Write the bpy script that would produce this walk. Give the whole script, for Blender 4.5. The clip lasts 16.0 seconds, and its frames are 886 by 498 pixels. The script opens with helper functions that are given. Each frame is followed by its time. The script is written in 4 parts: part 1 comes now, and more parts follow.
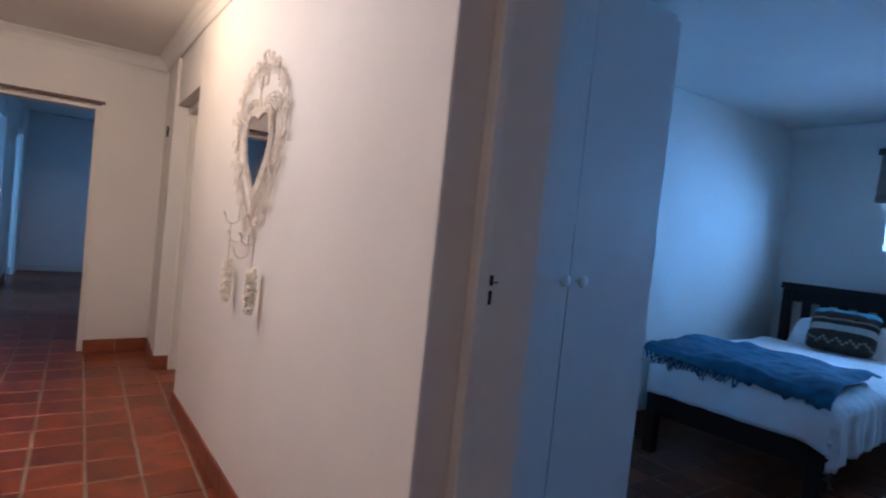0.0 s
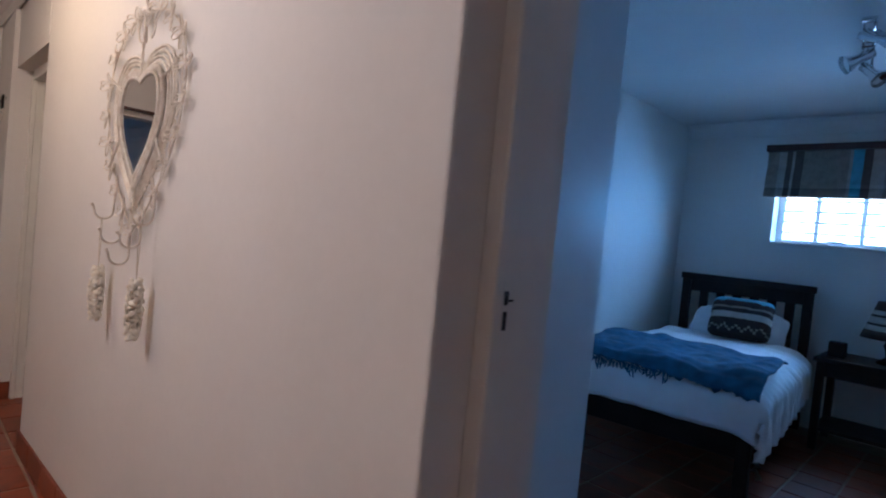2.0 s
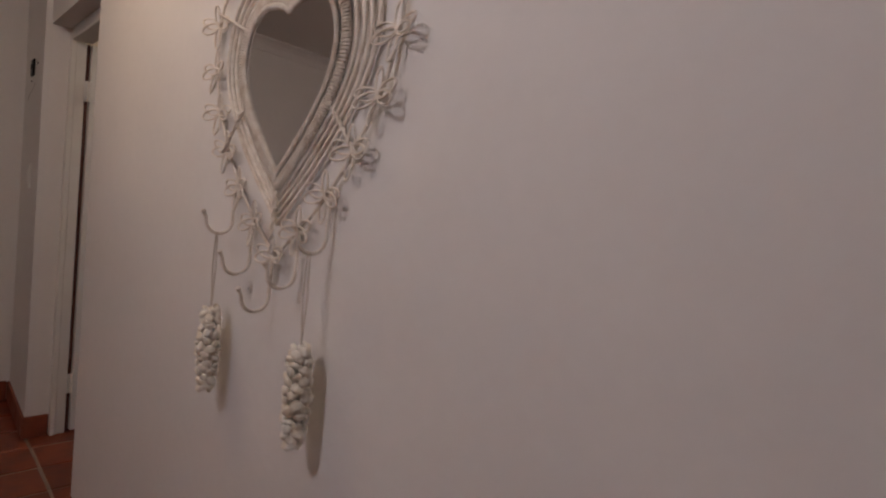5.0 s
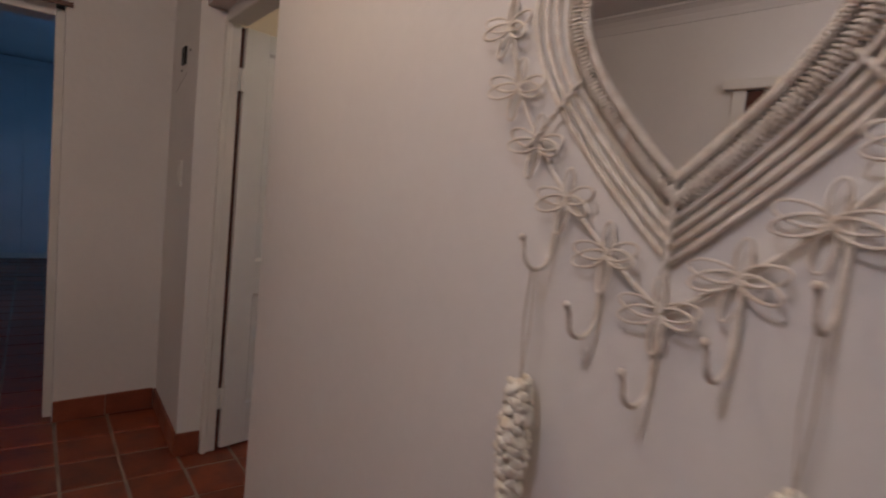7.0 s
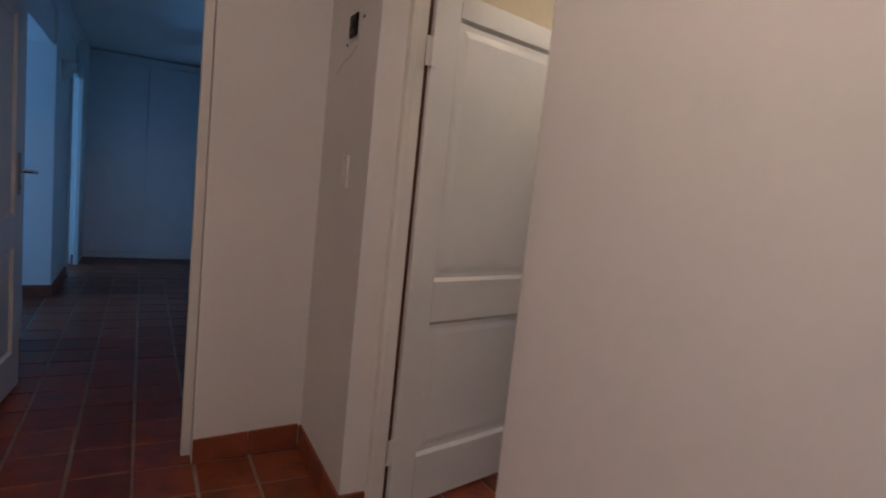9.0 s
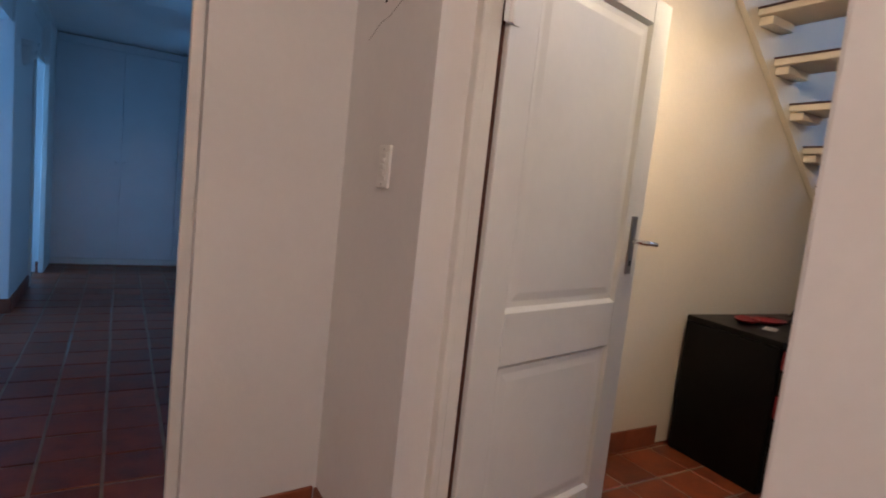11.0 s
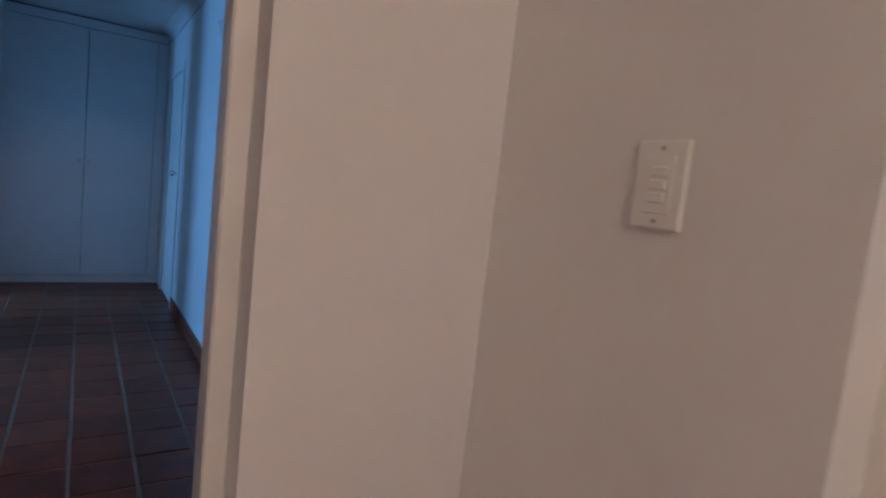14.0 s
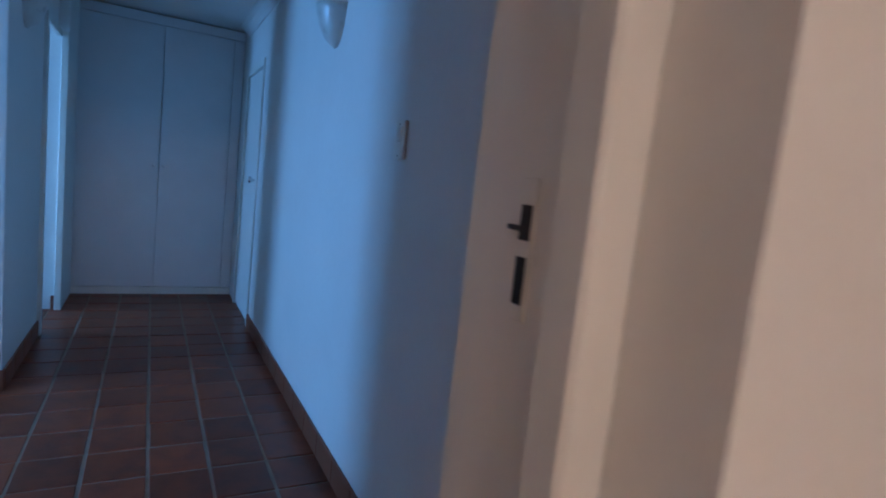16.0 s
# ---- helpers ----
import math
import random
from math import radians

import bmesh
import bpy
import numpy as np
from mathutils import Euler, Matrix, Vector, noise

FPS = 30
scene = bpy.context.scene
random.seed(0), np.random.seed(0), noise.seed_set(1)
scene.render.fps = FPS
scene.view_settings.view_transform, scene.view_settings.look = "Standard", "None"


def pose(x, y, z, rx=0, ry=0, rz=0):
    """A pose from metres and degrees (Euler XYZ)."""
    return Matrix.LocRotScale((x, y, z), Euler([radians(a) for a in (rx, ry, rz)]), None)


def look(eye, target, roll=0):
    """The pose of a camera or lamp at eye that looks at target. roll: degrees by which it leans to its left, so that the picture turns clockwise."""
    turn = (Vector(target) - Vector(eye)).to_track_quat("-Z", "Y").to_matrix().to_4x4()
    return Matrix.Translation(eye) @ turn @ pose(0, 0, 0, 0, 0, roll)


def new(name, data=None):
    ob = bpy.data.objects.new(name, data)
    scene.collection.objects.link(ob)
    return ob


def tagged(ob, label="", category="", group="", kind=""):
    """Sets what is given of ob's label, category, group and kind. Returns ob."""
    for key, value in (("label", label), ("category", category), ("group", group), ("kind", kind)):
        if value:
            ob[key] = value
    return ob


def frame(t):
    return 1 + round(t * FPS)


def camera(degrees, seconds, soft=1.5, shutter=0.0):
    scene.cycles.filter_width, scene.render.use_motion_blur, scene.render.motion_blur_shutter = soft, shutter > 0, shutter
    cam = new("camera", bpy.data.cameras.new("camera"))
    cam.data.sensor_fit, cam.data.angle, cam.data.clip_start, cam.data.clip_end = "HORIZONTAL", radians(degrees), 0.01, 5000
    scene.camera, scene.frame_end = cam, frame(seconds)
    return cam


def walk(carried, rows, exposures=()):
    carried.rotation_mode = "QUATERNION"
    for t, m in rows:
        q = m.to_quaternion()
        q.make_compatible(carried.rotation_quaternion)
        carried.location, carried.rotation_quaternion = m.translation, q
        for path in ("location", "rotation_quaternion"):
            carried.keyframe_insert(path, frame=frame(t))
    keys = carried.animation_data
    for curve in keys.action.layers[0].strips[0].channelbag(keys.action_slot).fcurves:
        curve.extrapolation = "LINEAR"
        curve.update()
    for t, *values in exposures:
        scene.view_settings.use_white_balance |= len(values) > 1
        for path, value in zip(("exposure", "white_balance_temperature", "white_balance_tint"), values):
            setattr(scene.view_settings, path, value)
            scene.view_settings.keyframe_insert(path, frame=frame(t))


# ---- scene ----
cam = camera(77.2, 16.0, soft=2.0, shutter=0.5)
PATH = [
    (0, (-0.573, 0.337, 1.293), (0.529, 2.005, 1.222), 5.9),
    (0.5, (-0.583, 0.38, 1.282), (0.648, 1.955, 1.222), 5.7),
    (1, (-0.554, 0.474, 1.27), (0.773, 1.969, 1.214), 5.6),
    (1.5, (-0.532, 0.592, 1.289), (0.857, 2.03, 1.231), 5.5),
    (2, (-0.535, 0.762, 1.291), (0.891, 2.164, 1.229), 5.6),
    (2.5, (-0.537, 0.924, 1.276), (0.908, 2.305, 1.21), 5.7),
    (3, (-0.538, 1.068, 1.275), (0.922, 2.432, 1.198), 5.7),
    (5.5, (-0.498, 1.874, 1.32), (0.874, 3.322, 1.175), 5.9),
    (6, (-0.536, 2.017, 1.32), (0.793, 3.504, 1.161), 5.9),
    (6.5, (-0.566, 2.175, 1.312), (0.707, 3.708, 1.139), 5.9),
    (7, (-0.585, 2.368, 1.314), (0.609, 3.961, 1.123), 5.9),
    (7.5, (-0.606, 2.55, 1.307), (0.495, 4.207, 1.1), 5.8),
    (8, (-0.645, 2.765, 1.314), (0.376, 4.471, 1.096), 5.9),
    (8.5, (-0.684, 2.941, 1.291), (0.295, 4.672, 1.078), 6.0),
    (9, (-0.705, 3.17, 1.268), (0.254, 4.911, 1.049), 6.0),
    (11.5, (-0.678, 3.872, 1.242), (0.384, 5.554, 1.038), 6.3),
    (12, (-0.676, 4.019, 1.248), (0.441, 5.666, 1.051), 6.3),
    (12.5, (-0.689, 4.231, 1.249), (0.436, 5.872, 1.049), 6.4),
    (13, (-0.703, 4.411, 1.242), (0.425, 6.05, 1.037), 6.4),
    (13.5, (-0.699, 4.58, 1.237), (0.421, 6.224, 1.03), 6.3),
    (14, (-0.693, 4.767, 1.249), (0.404, 6.426, 1.041), 6.4),
    (14.5, (-0.703, 4.943, 1.251), (0.338, 6.637, 1.034), 6.3),
    (15, (-0.717, 5.152, 1.263), (0.271, 6.876, 1.038), 6.4),
    (15.5, (-0.737, 5.274, 1.265), (0.225, 7.013, 1.038), 6.3),
    (16, (-0.734, 5.427, 1.26), (0.205, 7.178, 1.034), 6.3),
]
EXPOSURES = [(0, 0.2), (1.5, -0.08), (3, -0.4), (5.5, -0.88), (7, -0.82), (8, -0.62), (9, -0.42), (11.5, 0.34), (14, 0.30), (16, 0.58)]
walk(cam, [(t, look(eye, target, roll)) for t, eye, target, roll in PATH], EXPOSURES)

# ---- world, lights, exposure ----
world = bpy.data.worlds.new("world")
scene.world = world
world.use_nodes = True
wn = world.node_tree.nodes
sky = wn.new("ShaderNodeTexSky")
sky.sky_type = "NISHITA"
sky.sun_disc = False
sky.sun_elevation, sky.sun_rotation = radians(40), radians(200)
wn["Background"].inputs["Strength"].default_value = 0.1
world.node_tree.links.new(sky.outputs["Color"], wn["Background"].inputs["Color"])


def lamp(name, kind, m, power, color, size=0.05, size_y=None, spot=None, blend=0.6):
    data = bpy.data.lights.new(name, kind)
    data.energy, data.color = power, color
    if kind == "AREA":
        data.shape, data.size, data.size_y = "RECTANGLE", size, size_y or size
    else:
        data.shadow_soft_size = size
    if kind == "SPOT":
        data.spot_size, data.spot_blend = radians(spot), blend
    ob = new(name, data)
    ob.matrix_world = m
    return ob


WARM = (1.0, 0.73, 0.50)
SOFT = (0.97, 0.88, 0.95)
DAY = (0.13, 0.42, 1.0)
HALL_LAMP = (-0.58, 3.42, 2.40)
STAIR_LAMP = (1.10, 4.75, 2.40)
# place of an added fill light; no lamp is known here
FILL_LAMP = (-1.2, 2.45, 2.40)
lamp("hall_light", "POINT", pose(HALL_LAMP[0], HALL_LAMP[1], HALL_LAMP[2] - 0.10), 16, WARM, 0.04)
# unseen fill added to brighten the mirror wall
lamp("hall_fill_light", "POINT", pose(FILL_LAMP[0], FILL_LAMP[1], FILL_LAMP[2] - 0.16), 33, SOFT, 0.12)
lamp("stair_light", "SPOT", look((STAIR_LAMP[0], STAIR_LAMP[1], STAIR_LAMP[2] - 0.10), (1.75, 5.62, 1.35)), 40, (1.0, 0.79, 0.55), 0.04, spot=100, blend=1.0)
lamp("stair_light_glow", "POINT", pose(STAIR_LAMP[0], STAIR_LAMP[1], STAIR_LAMP[2] - 0.12), 12, (1.0, 0.79, 0.55), 0.05)
lamp("bedroom_daylight", "AREA", look((5.06, 1.45, 1.69), (3.3, 1.5, 0.7)), 92, (0.11, 0.41, 1.0), 1.25, 0.42)
lamp("side_room_daylight", "AREA", look((-4.05, 8.22, 1.15), (0, 8.22, 1.2)), 64, DAY, 0.8, 0.9)
lamp("far_room_daylight", "AREA", look((-4.05, 10.05, 1.15), (0, 10.05, 1.2)), 54, DAY, 0.6, 0.9)
lamp("stairwell_daylight", "AREA", look((4.1, 3.02, 3.3), (3.8, 5.6, 2.0)), 15, (0.10, 0.38, 1.0), 1.1, 1.0)

# ---- materials ----


def material(name, color, rough=0.6, metal=0.0, vary=0.08, scale=6.0, fine=60.0, bump=0.1, stain=None, island=0.0, spec=0.5, wear=0.0):
    """Principled surface with colour variation at two scales, bump, and variation from piece to piece."""
    m = bpy.data.materials.new(name)
    m.use_nodes = True
    nt = m.node_tree
    n, li = nt.nodes, nt.links
    p = n["Principled BSDF"]
    p.inputs["Metallic"].default_value = metal
    p.inputs["Specular IOR Level"].default_value = spec
    co = n.new("ShaderNodeTexCoord")
    big, small = n.new("ShaderNodeTexNoise"), n.new("ShaderNodeTexNoise")
    big.inputs["Scale"].default_value, small.inputs["Scale"].default_value = scale, fine
    big.inputs["Detail"].default_value, small.inputs["Detail"].default_value = 4, 3
    geo = n.new("ShaderNodeNewGeometry")
    for t in (big, small):
        li.new(geo.outputs["Position"], t.inputs["Vector"])
    mix = n.new("ShaderNodeMix")
    mix.data_type = "RGBA"
    dark = stain or tuple(c * (1 - 2.2 * vary) for c in color)
    mix.inputs[6].default_value, mix.inputs[7].default_value = (*dark, 1), (*color, 1)
    ramp = n.new("ShaderNodeMapRange")
    ramp.inputs["From Min"].default_value, ramp.inputs["From Max"].default_value = 0.3, 0.62
    li.new(big.outputs["Fac"], ramp.inputs["Value"])
    li.new(ramp.outputs["Result"], mix.inputs[0])
    hsv = n.new("ShaderNodeHueSaturation")
    li.new(mix.outputs[2], hsv.inputs["Color"])
    val = n.new("ShaderNodeMapRange")
    val.inputs["To Min"].default_value, val.inputs["To Max"].default_value = 1 - vary, 1 + vary
    li.new(small.outputs["Fac"], val.inputs["Value"])
    last = val.outputs["Result"]
    if island:
        rnd = n.new("ShaderNodeMapRange")
        rnd.inputs["To Min"].default_value, rnd.inputs["To Max"].default_value = 1 - island, 1 + island
        add = n.new("ShaderNodeMath")
        add.operation = "ADD"
        oi = n.new("ShaderNodeObjectInfo")
        li.new(geo.outputs["Random Per Island"], add.inputs[0])
        li.new(oi.outputs["Random"], add.inputs[1])
        fr = n.new("ShaderNodeMath")
        fr.operation = "FRACT"
        li.new(add.outputs[0], fr.inputs[0])
        li.new(fr.outputs[0], rnd.inputs["Value"])
        mul = n.new("ShaderNodeMath")
        mul.operation = "MULTIPLY"
        li.new(last, mul.inputs[0])
        li.new(rnd.outputs["Result"], mul.inputs[1])
        last = mul.outputs[0]
    li.new(last, hsv.inputs["Value"])
    li.new(hsv.outputs["Color"], p.inputs["Base Color"])
    rr = n.new("ShaderNodeMapRange")
    rr.inputs["To Min"].default_value, rr.inputs["To Max"].default_value = max(0.02, rough - 0.1), min(1, rough + 0.1)
    li.new(big.outputs["Fac"], rr.inputs["Value"])
    li.new(rr.outputs["Result"], p.inputs["Roughness"])
    if bump:
        b = n.new("ShaderNodeBump")
        b.inputs["Strength"].default_value, b.inputs["Distance"].default_value = bump, 0.004
        li.new(small.outputs["Fac"], b.inputs["Height"])
        li.new(b.outputs["Normal"], p.inputs["Normal"])
    return m


def plain_node(name, color, rough, metal=0.0, transmission=0.0):
    m = bpy.data.materials.new(name)
    m.use_nodes = True
    p = m.node_tree.nodes["Principled BSDF"]
    p.inputs["Base Color"].default_value = (*color, 1)
    p.inputs["Roughness"].default_value, p.inputs["Metallic"].default_value = rough, metal
    p.inputs["Transmission Weight"].default_value = transmission
    return m


def glowing(name, color, strength):
    m = bpy.data.materials.new(name)
    m.use_nodes = True
    p = m.node_tree.nodes["Principled BSDF"]
    p.inputs["Base Color"].default_value = (*color, 1)
    p.inputs["Emission Color"].default_value = (*color, 1)
    p.inputs["Emission Strength"].default_value = strength
    return m


PLASTER = material("plaster", (0.76, 0.735, 0.70), 0.75, vary=0.025, scale=1.6, fine=35, bump=0.25)
CREAM = material("cream_plaster", (0.76, 0.675, 0.56), 0.75, vary=0.03, scale=2.0, fine=40, bump=0.2)
CEIL = material("ceiling_paint", (0.74, 0.72, 0.69), 0.85, vary=0.03, scale=1.5, fine=50, bump=0.15)
GLOSS = material("white_gloss_paint", (0.76, 0.73, 0.67), 0.42, vary=0.03, scale=5, fine=25, bump=0.12)
DOORP = material("door_paint", (0.78, 0.76, 0.71), 0.38, vary=0.025, scale=4, fine=30, bump=0.1)
CUPB = material("cupboard_paint", (0.72, 0.72, 0.72), 0.32, vary=0.025, scale=3, fine=45, bump=0.06)
TILE = material("terracotta", (0.245, 0.054, 0.021), 0.36, vary=0.14, scale=9, fine=90, bump=0.25, stain=(0.14, 0.031, 0.015), island=0.28, spec=0.36)
SKIRT = material("terracotta_skirting", (0.26, 0.07, 0.035), 0.4, vary=0.12, scale=10, fine=80, bump=0.2, island=0.15)
GROUT = material("grout", (0.32, 0.25, 0.20), 0.9, vary=0.15, scale=8, fine=120, bump=0.4)
# also darkens the stair landing's base, where it stands for shade
DARKWOOD = material("dark_stained_wood", (0.022, 0.011, 0.009), 0.42, vary=0.2, scale=12, fine=90, bump=0.15, spec=0.25)
# also colours the strip that stands for shade in the stair door's gap
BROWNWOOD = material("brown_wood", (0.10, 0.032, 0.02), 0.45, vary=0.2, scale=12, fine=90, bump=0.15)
BLACKP = material("black_paint", (0.005, 0.004, 0.004), 0.42, vary=0.2, scale=9, fine=60, bump=0.1, spec=0.18)
REDP = material("red_paint", (0.24, 0.012, 0.016), 0.42, vary=0.14, scale=9, fine=60, bump=0.1)
CHROME = material("chrome", (0.75, 0.75, 0.76), 0.18, 1.0, vary=0.03, bump=0.0)
IRON = material("dark_iron", (0.05, 0.04, 0.035), 0.5, 0.7, vary=0.2, scale=40, bump=0.1)
STEEL = material("brushed_steel", (0.45, 0.43, 0.42), 0.35, 1.0, vary=0.06, scale=30, bump=0.05)
WIRE = material("cream_wire", (0.80, 0.745, 0.66), 0.5, vary=0.08, scale=40, fine=200, bump=0.2, stain=(0.64, 0.55, 0.45))
SHELL = material("shell", (0.90, 0.86, 0.76), 0.42, vary=0.06, scale=45, fine=160, bump=0.25, stain=(0.76, 0.66, 0.50), island=0.08)
STRING = material("string", (0.62, 0.55, 0.46), 0.9, vary=0.1, scale=80)
PLASTIC = material("white_plastic", (0.76, 0.74, 0.69), 0.38, vary=0.02, bump=0.0)
GREYP = material("grey_plastic", (0.38, 0.34, 0.31), 0.5, vary=0.05, bump=0.0)
LINEN = material("white_linen", (0.80, 0.81, 0.82), 0.9, vary=0.03, scale=8, fine=250, bump=0.3)
TEAL = material("teal_throw", (0.012, 0.14, 0.25), 0.95, vary=0.2, scale=14, fine=180, bump=0.6)
TEALL = material("light_teal_cloth", (0.10, 0.42, 0.55), 0.9, vary=0.12, scale=20, fine=200, bump=0.3)
BROWNC = material("brown_cloth", (0.055, 0.032, 0.026), 0.95, vary=0.15, scale=20, fine=200, bump=0.3)
TAUPE = material("taupe_cloth", (0.30, 0.25, 0.21), 0.95, vary=0.12, scale=20, fine=200, bump=0.3)
BLINDD = material("dark_blind_cloth", (0.13, 0.095, 0.08), 0.95, vary=0.12, scale=20, fine=200, bump=0.3)
BLINDL = material("pale_blind_cloth", (0.42, 0.37, 0.33), 0.95, vary=0.10, scale=20, fine=200, bump=0.3)
CREAMC = material("cream_cloth", (0.48, 0.44, 0.40), 0.95, vary=0.08, scale=20, fine=200, bump=0.3)
WINP = material("window_paint", (0.78, 0.78, 0.78), 0.45, vary=0.03, bump=0.05)
GLASS = plain_node("window_glass", (1, 1, 1), 0.0, 0.0, 1.0)
MIRROR = plain_node("mirror_glass", (0.80, 0.80, 0.80), 0.015, 1.0)
CRYSTAL = plain_node("crystal", (0.95, 0.95, 0.95), 0.03, 0.0, 0.6)
FROST = material("frosted_glass", (0.62, 0.60, 0.56), 0.3, vary=0.04, scale=20, bump=0.0)
LITGLASS = glowing("lit_glass", (1.0, 0.80, 0.58), 6.0)
SKYCARD = glowing("bright_sky", (0.86, 0.92, 1.0), 5.0)
PAPER = material("paper", (0.55, 0.50, 0.45), 0.7, vary=0.15, scale=30, bump=0.05, island=0.2)

# ---- mesh tools ----


def box(bm, x0, y0, z0, x1, y1, z1):
    m = Matrix.LocRotScale(((x0 + x1) / 2, (y0 + y1) / 2, (z0 + z1) / 2), None, (abs(x1 - x0), abs(y1 - y0), abs(z1 - z0)))
    return bmesh.ops.create_cube(bm, size=1, matrix=m)["verts"]


def finish(name, bm, mat, parent=None, bevel=0.0, segments=2, smooth=False):
    if bevel:
        bmesh.ops.bevel(bm, geom=list(bm.edges), offset=bevel, segments=segments, affect="EDGES", profile=0.6, clamp_overlap=True)
    bmesh.ops.recalc_face_normals(bm, faces=bm.faces)
    me = bpy.data.meshes.new(name)
    bm.to_mesh(me)
    bm.free()
    me.materials.append(mat)
    if smooth:
        me.shade_smooth()
    ob = new(name, me)
    if parent:
        ob.parent = parent
    return ob


def block(name, x0, y0, z0, x1, y1, z1, mat, parent=None, bevel=0.0, segments=2):
    bm = bmesh.new()
    box(bm, x0, y0, z0, x1, y1, z1)
    return finish(name, bm, mat, parent, bevel, segments)


def blocks(name, rows, mat, parent=None, bevel=0.0, segments=1):
    bm = bmesh.new()
    for r in rows:
        box(bm, *r)
    return finish(name, bm, mat, parent, bevel, segments)


def prism(name, pts, z0, z1, mat, parent=None, bevel=0.0):
    """An upright prism on a plan polygon."""
    bm = bmesh.new()
    lo = [bm.verts.new((x, y, z0)) for x, y in pts]
    hi = [bm.verts.new((x, y, z1)) for x, y in pts]
    bm.faces.new(lo[::-1]), bm.faces.new(hi)
    for i in range(len(pts)):
        j = (i + 1) % len(pts)
        bm.faces.new((lo[i], lo[j], hi[j], hi[i]))
    return finish(name, bm, mat, parent, bevel)


def lathe(name, profile, mat, parent=None, steps=24, m=None):
    """A turned solid about z from (radius, height) pairs."""
    bm = bmesh.new()
    rings = [[bm.verts.new((r * math.cos(a * math.tau / steps), r * math.sin(a * math.tau / steps), z)) for a in range(steps)] for r, z in profile]
    for a, b in zip(rings, rings[1:]):
        for i in range(steps):
            j = (i + 1) % steps
            bm.faces.new((a[i], a[j], b[j], b[i]))
    bm.faces.new(rings[0][::-1]), bm.faces.new(rings[-1])
    if m:
        bm.transform(m)
    return finish(name, bm, mat, parent, smooth=True)


def tube(name, paths, radius, mat, parent=None, cyclic=False, res=2):
    """Round wires along lists of points, as one mesh."""
    cu = bpy.data.curves.new(name, "CURVE")
    cu.dimensions, cu.bevel_depth, cu.bevel_resolution, cu.use_fill_caps = "3D", radius, res, True
    for pts in paths:
        sp = cu.splines.new("POLY")
        sp.points.add(len(pts) - 1)
        for q, p in zip(sp.points, pts):
            q.co = (*p, 1)
        sp.use_cyclic_u = cyclic
    tmp = bpy.data.objects.new(name + "_curve", cu)
    me = bpy.data.meshes.new_from_object(tmp)
    bpy.data.objects.remove(tmp)
    me.materials.clear()
    me.materials.append(mat)
    me.shade_smooth()
    ob = new(name, me)
    if parent:
        ob.parent = parent
    return ob


def empty(name, x=0, y=0, z=0, rz=0):
    ob = new(name)
    ob.matrix_basis = pose(x, y, z, 0, 0, rz)
    return ob


def structure(ob, label, category):
    return tagged(ob, label, category, kind="structure")


# ---- large structure ----
CEIL_Z = 2.45
WT = "white painted plaster wall"


def wall(name, label, *args, mat=PLASTER, bevel=0.006):
    return structure(block(name, *args, mat, bevel=bevel), label, "wall")


def mx(y):
    """The hall face of the long wall, which runs slightly askew."""
    return 0.10 - 0.10 * (y - 1.39) / 2.71


# hall
structure(prism("wall_hall_east", [(mx(1.39), 1.39), (mx(4.1), 4.1), (0.22, 4.1), (0.34, 1.39)], 0, CEIL_Z, PLASTER, bevel=0.008), "white plastered hall wall with a heart mirror on it", "wall")
structure(prism("wall_hall_lintel_bedroom", [(mx(0.45), 0.45), (mx(1.39), 1.39), (0.34, 1.39), (0.34, 0.45)], 2.04, CEIL_Z, PLASTER), "white plaster above the bedroom doorway", "wall")
structure(prism("wall_hall_rear_east", [(mx(-1.3), -1.3), (mx(0.45), 0.45), (0.34, 0.45), (0.34, -1.3)], 0, CEIL_Z, PLASTER), WT, "wall")
wall("wall_hall_lintel_stair", "white plaster above the stair doorway", 0.0, 4.1, 2.02, 0.22, 5.0, CEIL_Z, bevel=0)
structure(prism("wall_switch", [(-0.024, 5.0), (-0.0095, 5.655), (0.144, 5.655), (0.144, 5.0)], 0, CEIL_Z, PLASTER), "white plaster wall stub with a light switch", "wall")
structure(prism("wall_end", [(-0.478, 5.587), (-0.009, 5.636), (-0.009, 5.80), (-0.478, 5.80)], 0, CEIL_Z, PLASTER), "white plaster end wall beside the passage doorway", "wall")
wall("wall_end_lintel", "white plaster above the passage doorway", -1.40, 5.587, 2.02, -0.478, 5.80, CEIL_Z, bevel=0)
wall("wall_end_west", WT, -2.4, 5.587, 0, -1.40, 5.80, CEIL_Z)
wall("wall_hall_west", WT, -2.4, -1.3, 0, -2.25, 5.587, CEIL_Z)
wall("wall_hall_rear", WT, -2.4, -1.5, 0, 0.34, -1.3, CEIL_Z)
structure(block("ceiling_hall", -1.9, -1.5, CEIL_Z, 0.34, 11.1, CEIL_Z + 0.1, CEIL), "off-white painted hall ceiling", "ceiling")
structure(block("ceiling_hall_west", -2.4, -1.5, CEIL_Z, -1.9, 5.8, CEIL_Z + 0.1, CEIL), "off-white painted hall ceiling", "ceiling")


